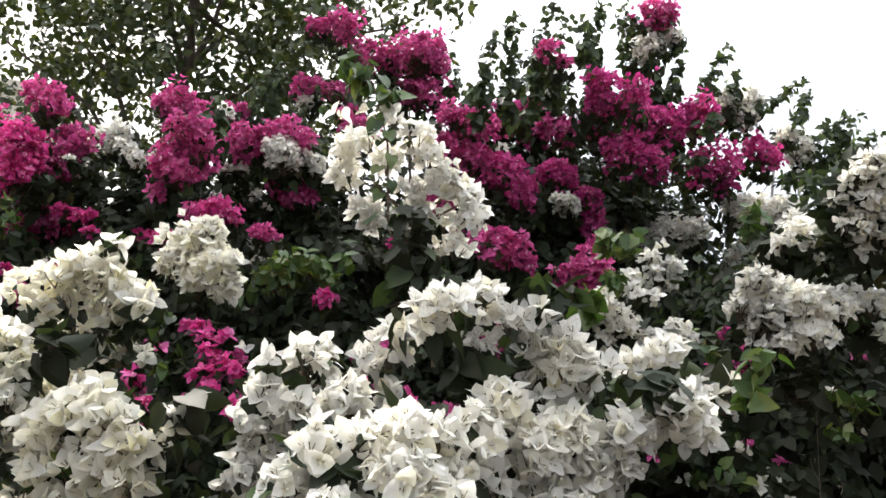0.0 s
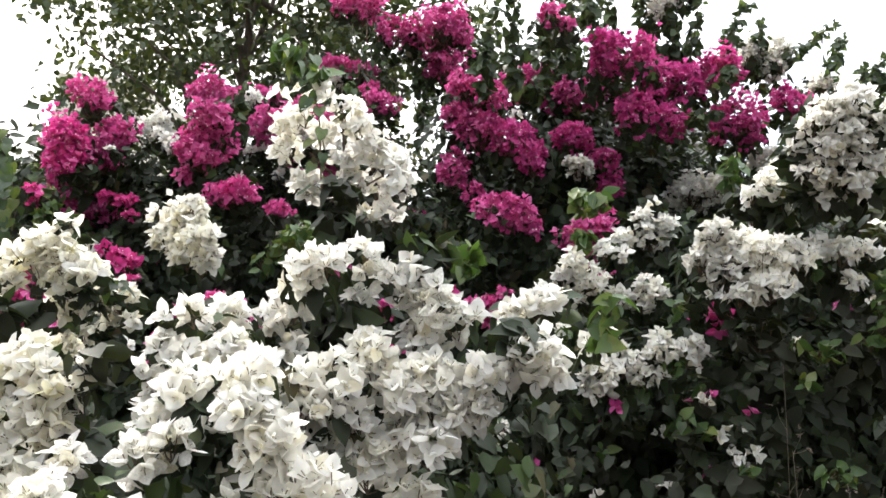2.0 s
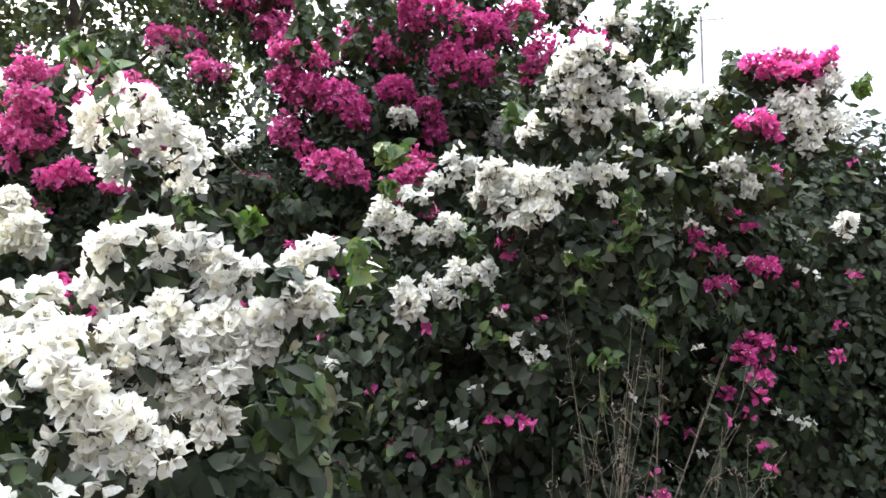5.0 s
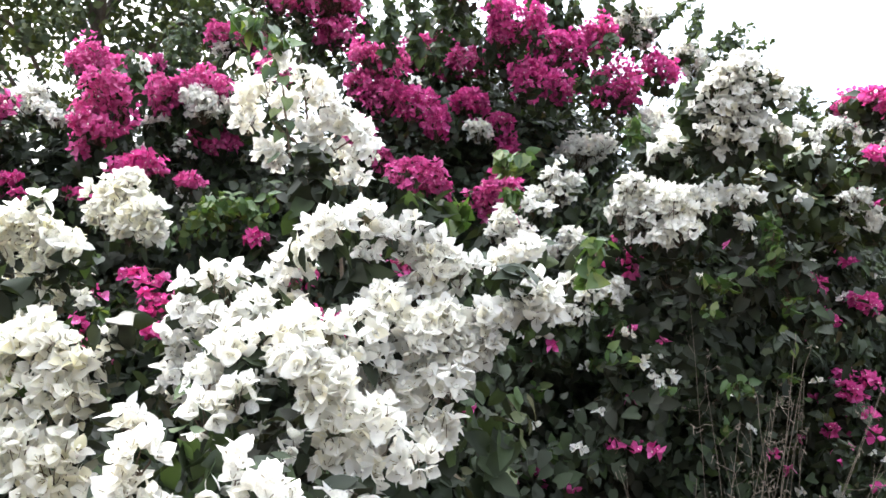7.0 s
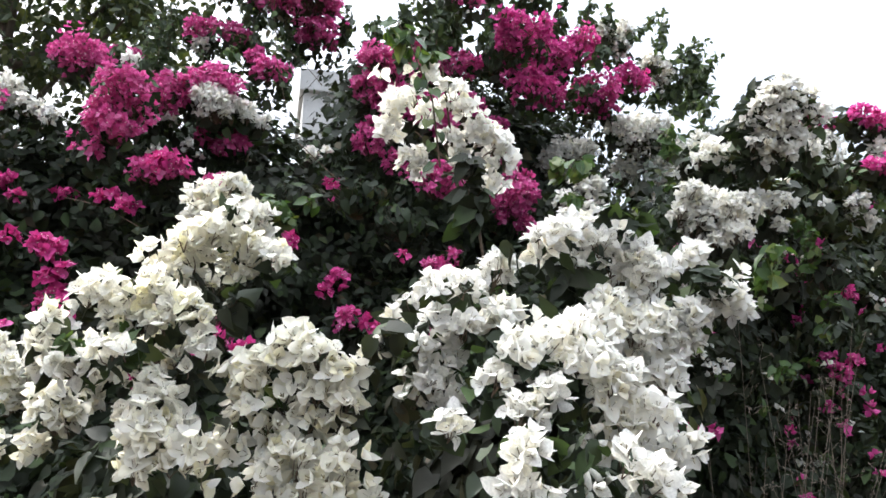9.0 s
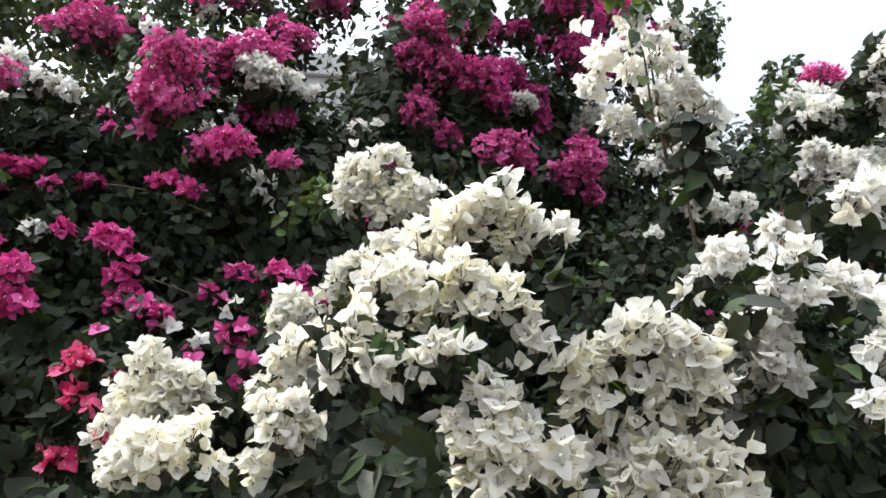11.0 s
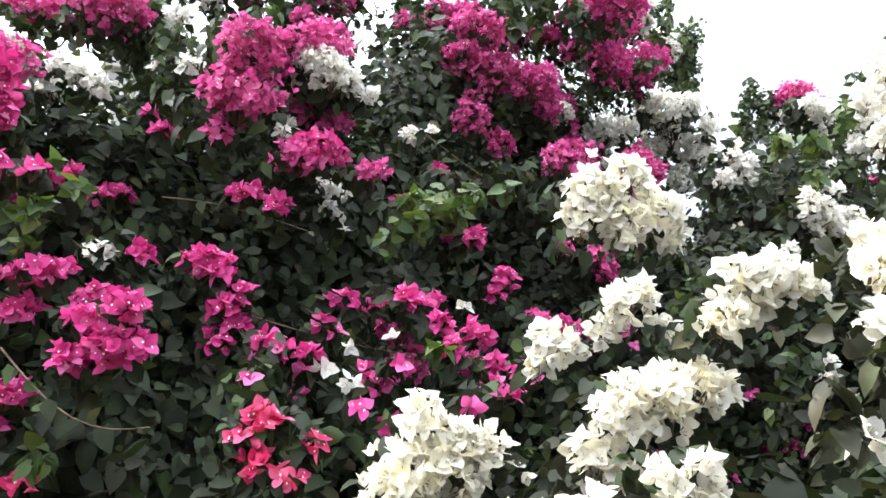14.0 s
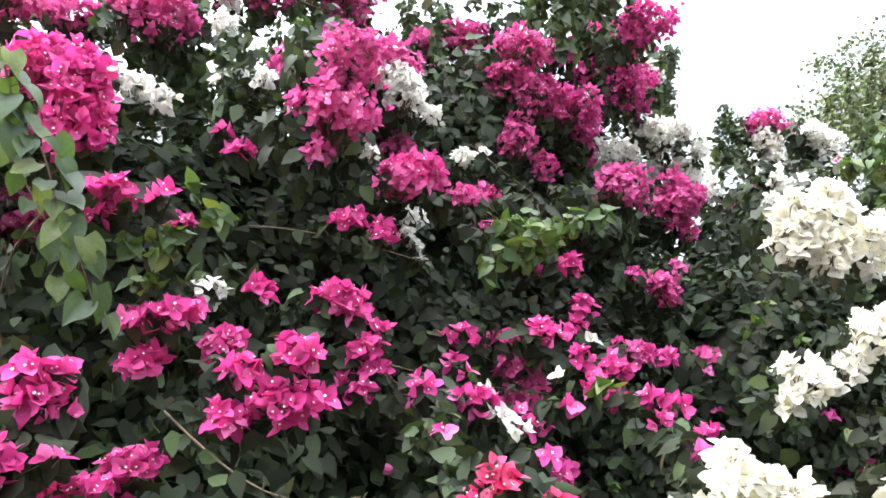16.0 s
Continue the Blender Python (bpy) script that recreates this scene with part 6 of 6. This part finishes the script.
weed(DRY1, "tall dry straw-coloured weed stalks before the hedge")
weed(DRY2, "dry straw-coloured weed stalks with seed heads")
weed(DRY3, "thin leaning dry weed stalks before dark leaves")
weed(DRY4, "tangled clump of dry brown weed stalks")


# ---- trees and distance ----
def tree(name, label, at, height, crown_c, crown_r, clumps, per, leaf, seed):
    g = np.random.default_rng(seed)
    t = thing(name, label, "tree", at=at)
    base = np.array(at, float)
    top = np.array(crown_c) + np.array([0, 0, crown_r[2] * .5])
    s = np.linspace(0, 1, 10)[:, None]
    pts = base + (top - base) * s + np.sin(s * 5) * np.array([.12, .08, 0])
    v, f = twig_tube(pts, height * .010, height * .003, 10)
    child("trunk", mesh_of("trunk", v, f, (MAT_BARK,)), t)
    d = unit(g.normal(size=(clumps, 3)))
    cc = np.array(crown_c) + d * np.array(crown_r) * g.uniform(.35, 1.0, (clumps, 1))
    for i in range(0, clumps, max(1, clumps // 14)):
        u = g.uniform(.35, .8)
        a = np.array([np.interp(u, s[:, 0], pts[:, k]) for k in range(3)])
        m = (a + cc[i]) / 2 + np.array([0, 0, .25])
        v, f = twig_tube([a, (a + m) / 2 + g.normal(0, .05, 3), m, (m + cc[i]) / 2 + g.normal(0, .05, 3), cc[i]], height * .005, height * .0015, 6)
        child("limb", mesh_of("limb", v, f, (MAT_BARK,)), t)
    P, D = [], []
    for c in cc:
        q = unit(g.normal(size=(per, 3)))
        P.append(c + q * np.array([1, 1, .7]) * g.uniform(.25, .62) * g.uniform(.15, 1, (per, 1)))
        D.append(q)
    P, D = np.concatenate(P), np.concatenate(D)
    v, f = leaf_cloud(P, D, leaf * g.uniform(.6, 1.2, len(P)))
    child("crown", mesh_of("crown", v, f, (MAT_TREE,)), t, kind="stuff")


tree("tree", "tall leafy tree dark against the bright sky", (-3.0, 7.2, 0), 7.5, (-3.0, 7.2, 5.6), (2.7, 1.6, 2.5), 330, 55, .10, 11)
tree("tree", "slender tree with thin yellowish foliage behind the hedge", (-5.2, 8.5, 0), 5.5, (-5.0, 8.5, 3.6), (1.6, 1.5, 1.8), 70, 55, .09, 12)
tree("tree", "round leafy tree in the distance beyond the hedge", (13.3, 6.0, 0), 6.4, (13.3, 6.0, 5.2), (1.7, 1.7, 1.8), 150, 60, .095, 13)


def box_mesh(name, lo, hi, mat):
    bm = bmesh.new()
    bmesh.ops.create_cube(bm, size=1)
    for v in bm.verts:
        for k in range(3):
            v.co[k] = lo[k] if v.co[k] < 0 else hi[k]
    bmesh.ops.bevel(bm, geom=bm.edges[:], offset=.02, segments=2, affect="EDGES")
    me = bpy.data.meshes.new(name)
    bm.to_mesh(me)
    bm.free()
    me.materials.append(mat)
    return me


house = thing("house", "plain grey plastered house with a flat roof", "house", at=(1.6, 16, 0))
child("wall", box_mesh("wall", (-.1, 14.1, 0), (3.4, 18, 6.7), MAT_GREY), house)
child("parapet", box_mesh("parapet", (-.18, 14.0, 6.7), (3.48, 18.1, 7.15), MAT_GREY), house)
house = thing("house", "narrow cream plastered house far behind the hedge", "house", at=(-16, 25, 0))
child("wall", box_mesh("wall", (-17.6, 23, 0), (-14.8, 28, 10.0), MAT_WALL), house)
child("parapet", box_mesh("parapet", (-17.7, 22.9, 10.0), (-14.7, 28.1, 10.35), MAT_WALL), house)
child("window", box_mesh("window", (-16.9, 22.96, 7.6), (-16.0, 23.1, 8.9), MAT_PANE), house, "dark window")

# utility pole and its wires, far behind the hedge
pole = thing("utility_pole", "thin grey utility pole with a crossarm", "pole", at=(6.9, 16.1, 0))
child("post", mesh_of("post", *twig_tube([(6.9, 16.1, 0), (6.9, 16.1, 4.6), (6.9, 16.1, 8.91)], .05, .032, 12), (MAT_POLE,)), pole)
child("crossarm", mesh_of("crossarm", *twig_tube([(6.72, 16.06, 8.79), (7.0, 16.06, 8.81), (7.42, 16.06, 8.85)], .016, .014, 8), (MAT_POLE,)), pole)
child("brace", mesh_of("brace", *twig_tube([(6.92, 16.06, 8.57), (7.05, 16.06, 8.67), (7.2, 16.06, 8.81)], .008, .008, 6), (MAT_POLE,)), pole)
for k in range(3):
    child("insulator", mesh_of("insulator", *twig_tube([(6.75 + k * .32, 16.06, 8.79 + k * .02), (6.75 + k * .32, 16.06, 8.84 + k * .02), (6.75 + k * .32, 16.06, 8.89 + k * .02)], .012, .018, 8), (MAT_GREY,)), pole)
for k in range(3):
    x1, z1 = 6.75 + k * .32, 8.89 + k * .02
    s = np.linspace(0, 1, 24)[:, None]
    a, b = np.array([x1, 16.06, z1]), np.array([-14.0 + k * .3, 16.06, 13.6 - k * .28])
    pts = a + (b - a) * s - np.array([0, 0, 1.0]) * (s * (1 - s)) * .8
    w = new("power_line", mesh_of("power_line", *twig_tube(pts, .0045, .0045, 5), (MAT_WIRE,)))
    tagged(w, "thin grey power line hanging from the pole", "cable", "power lines")
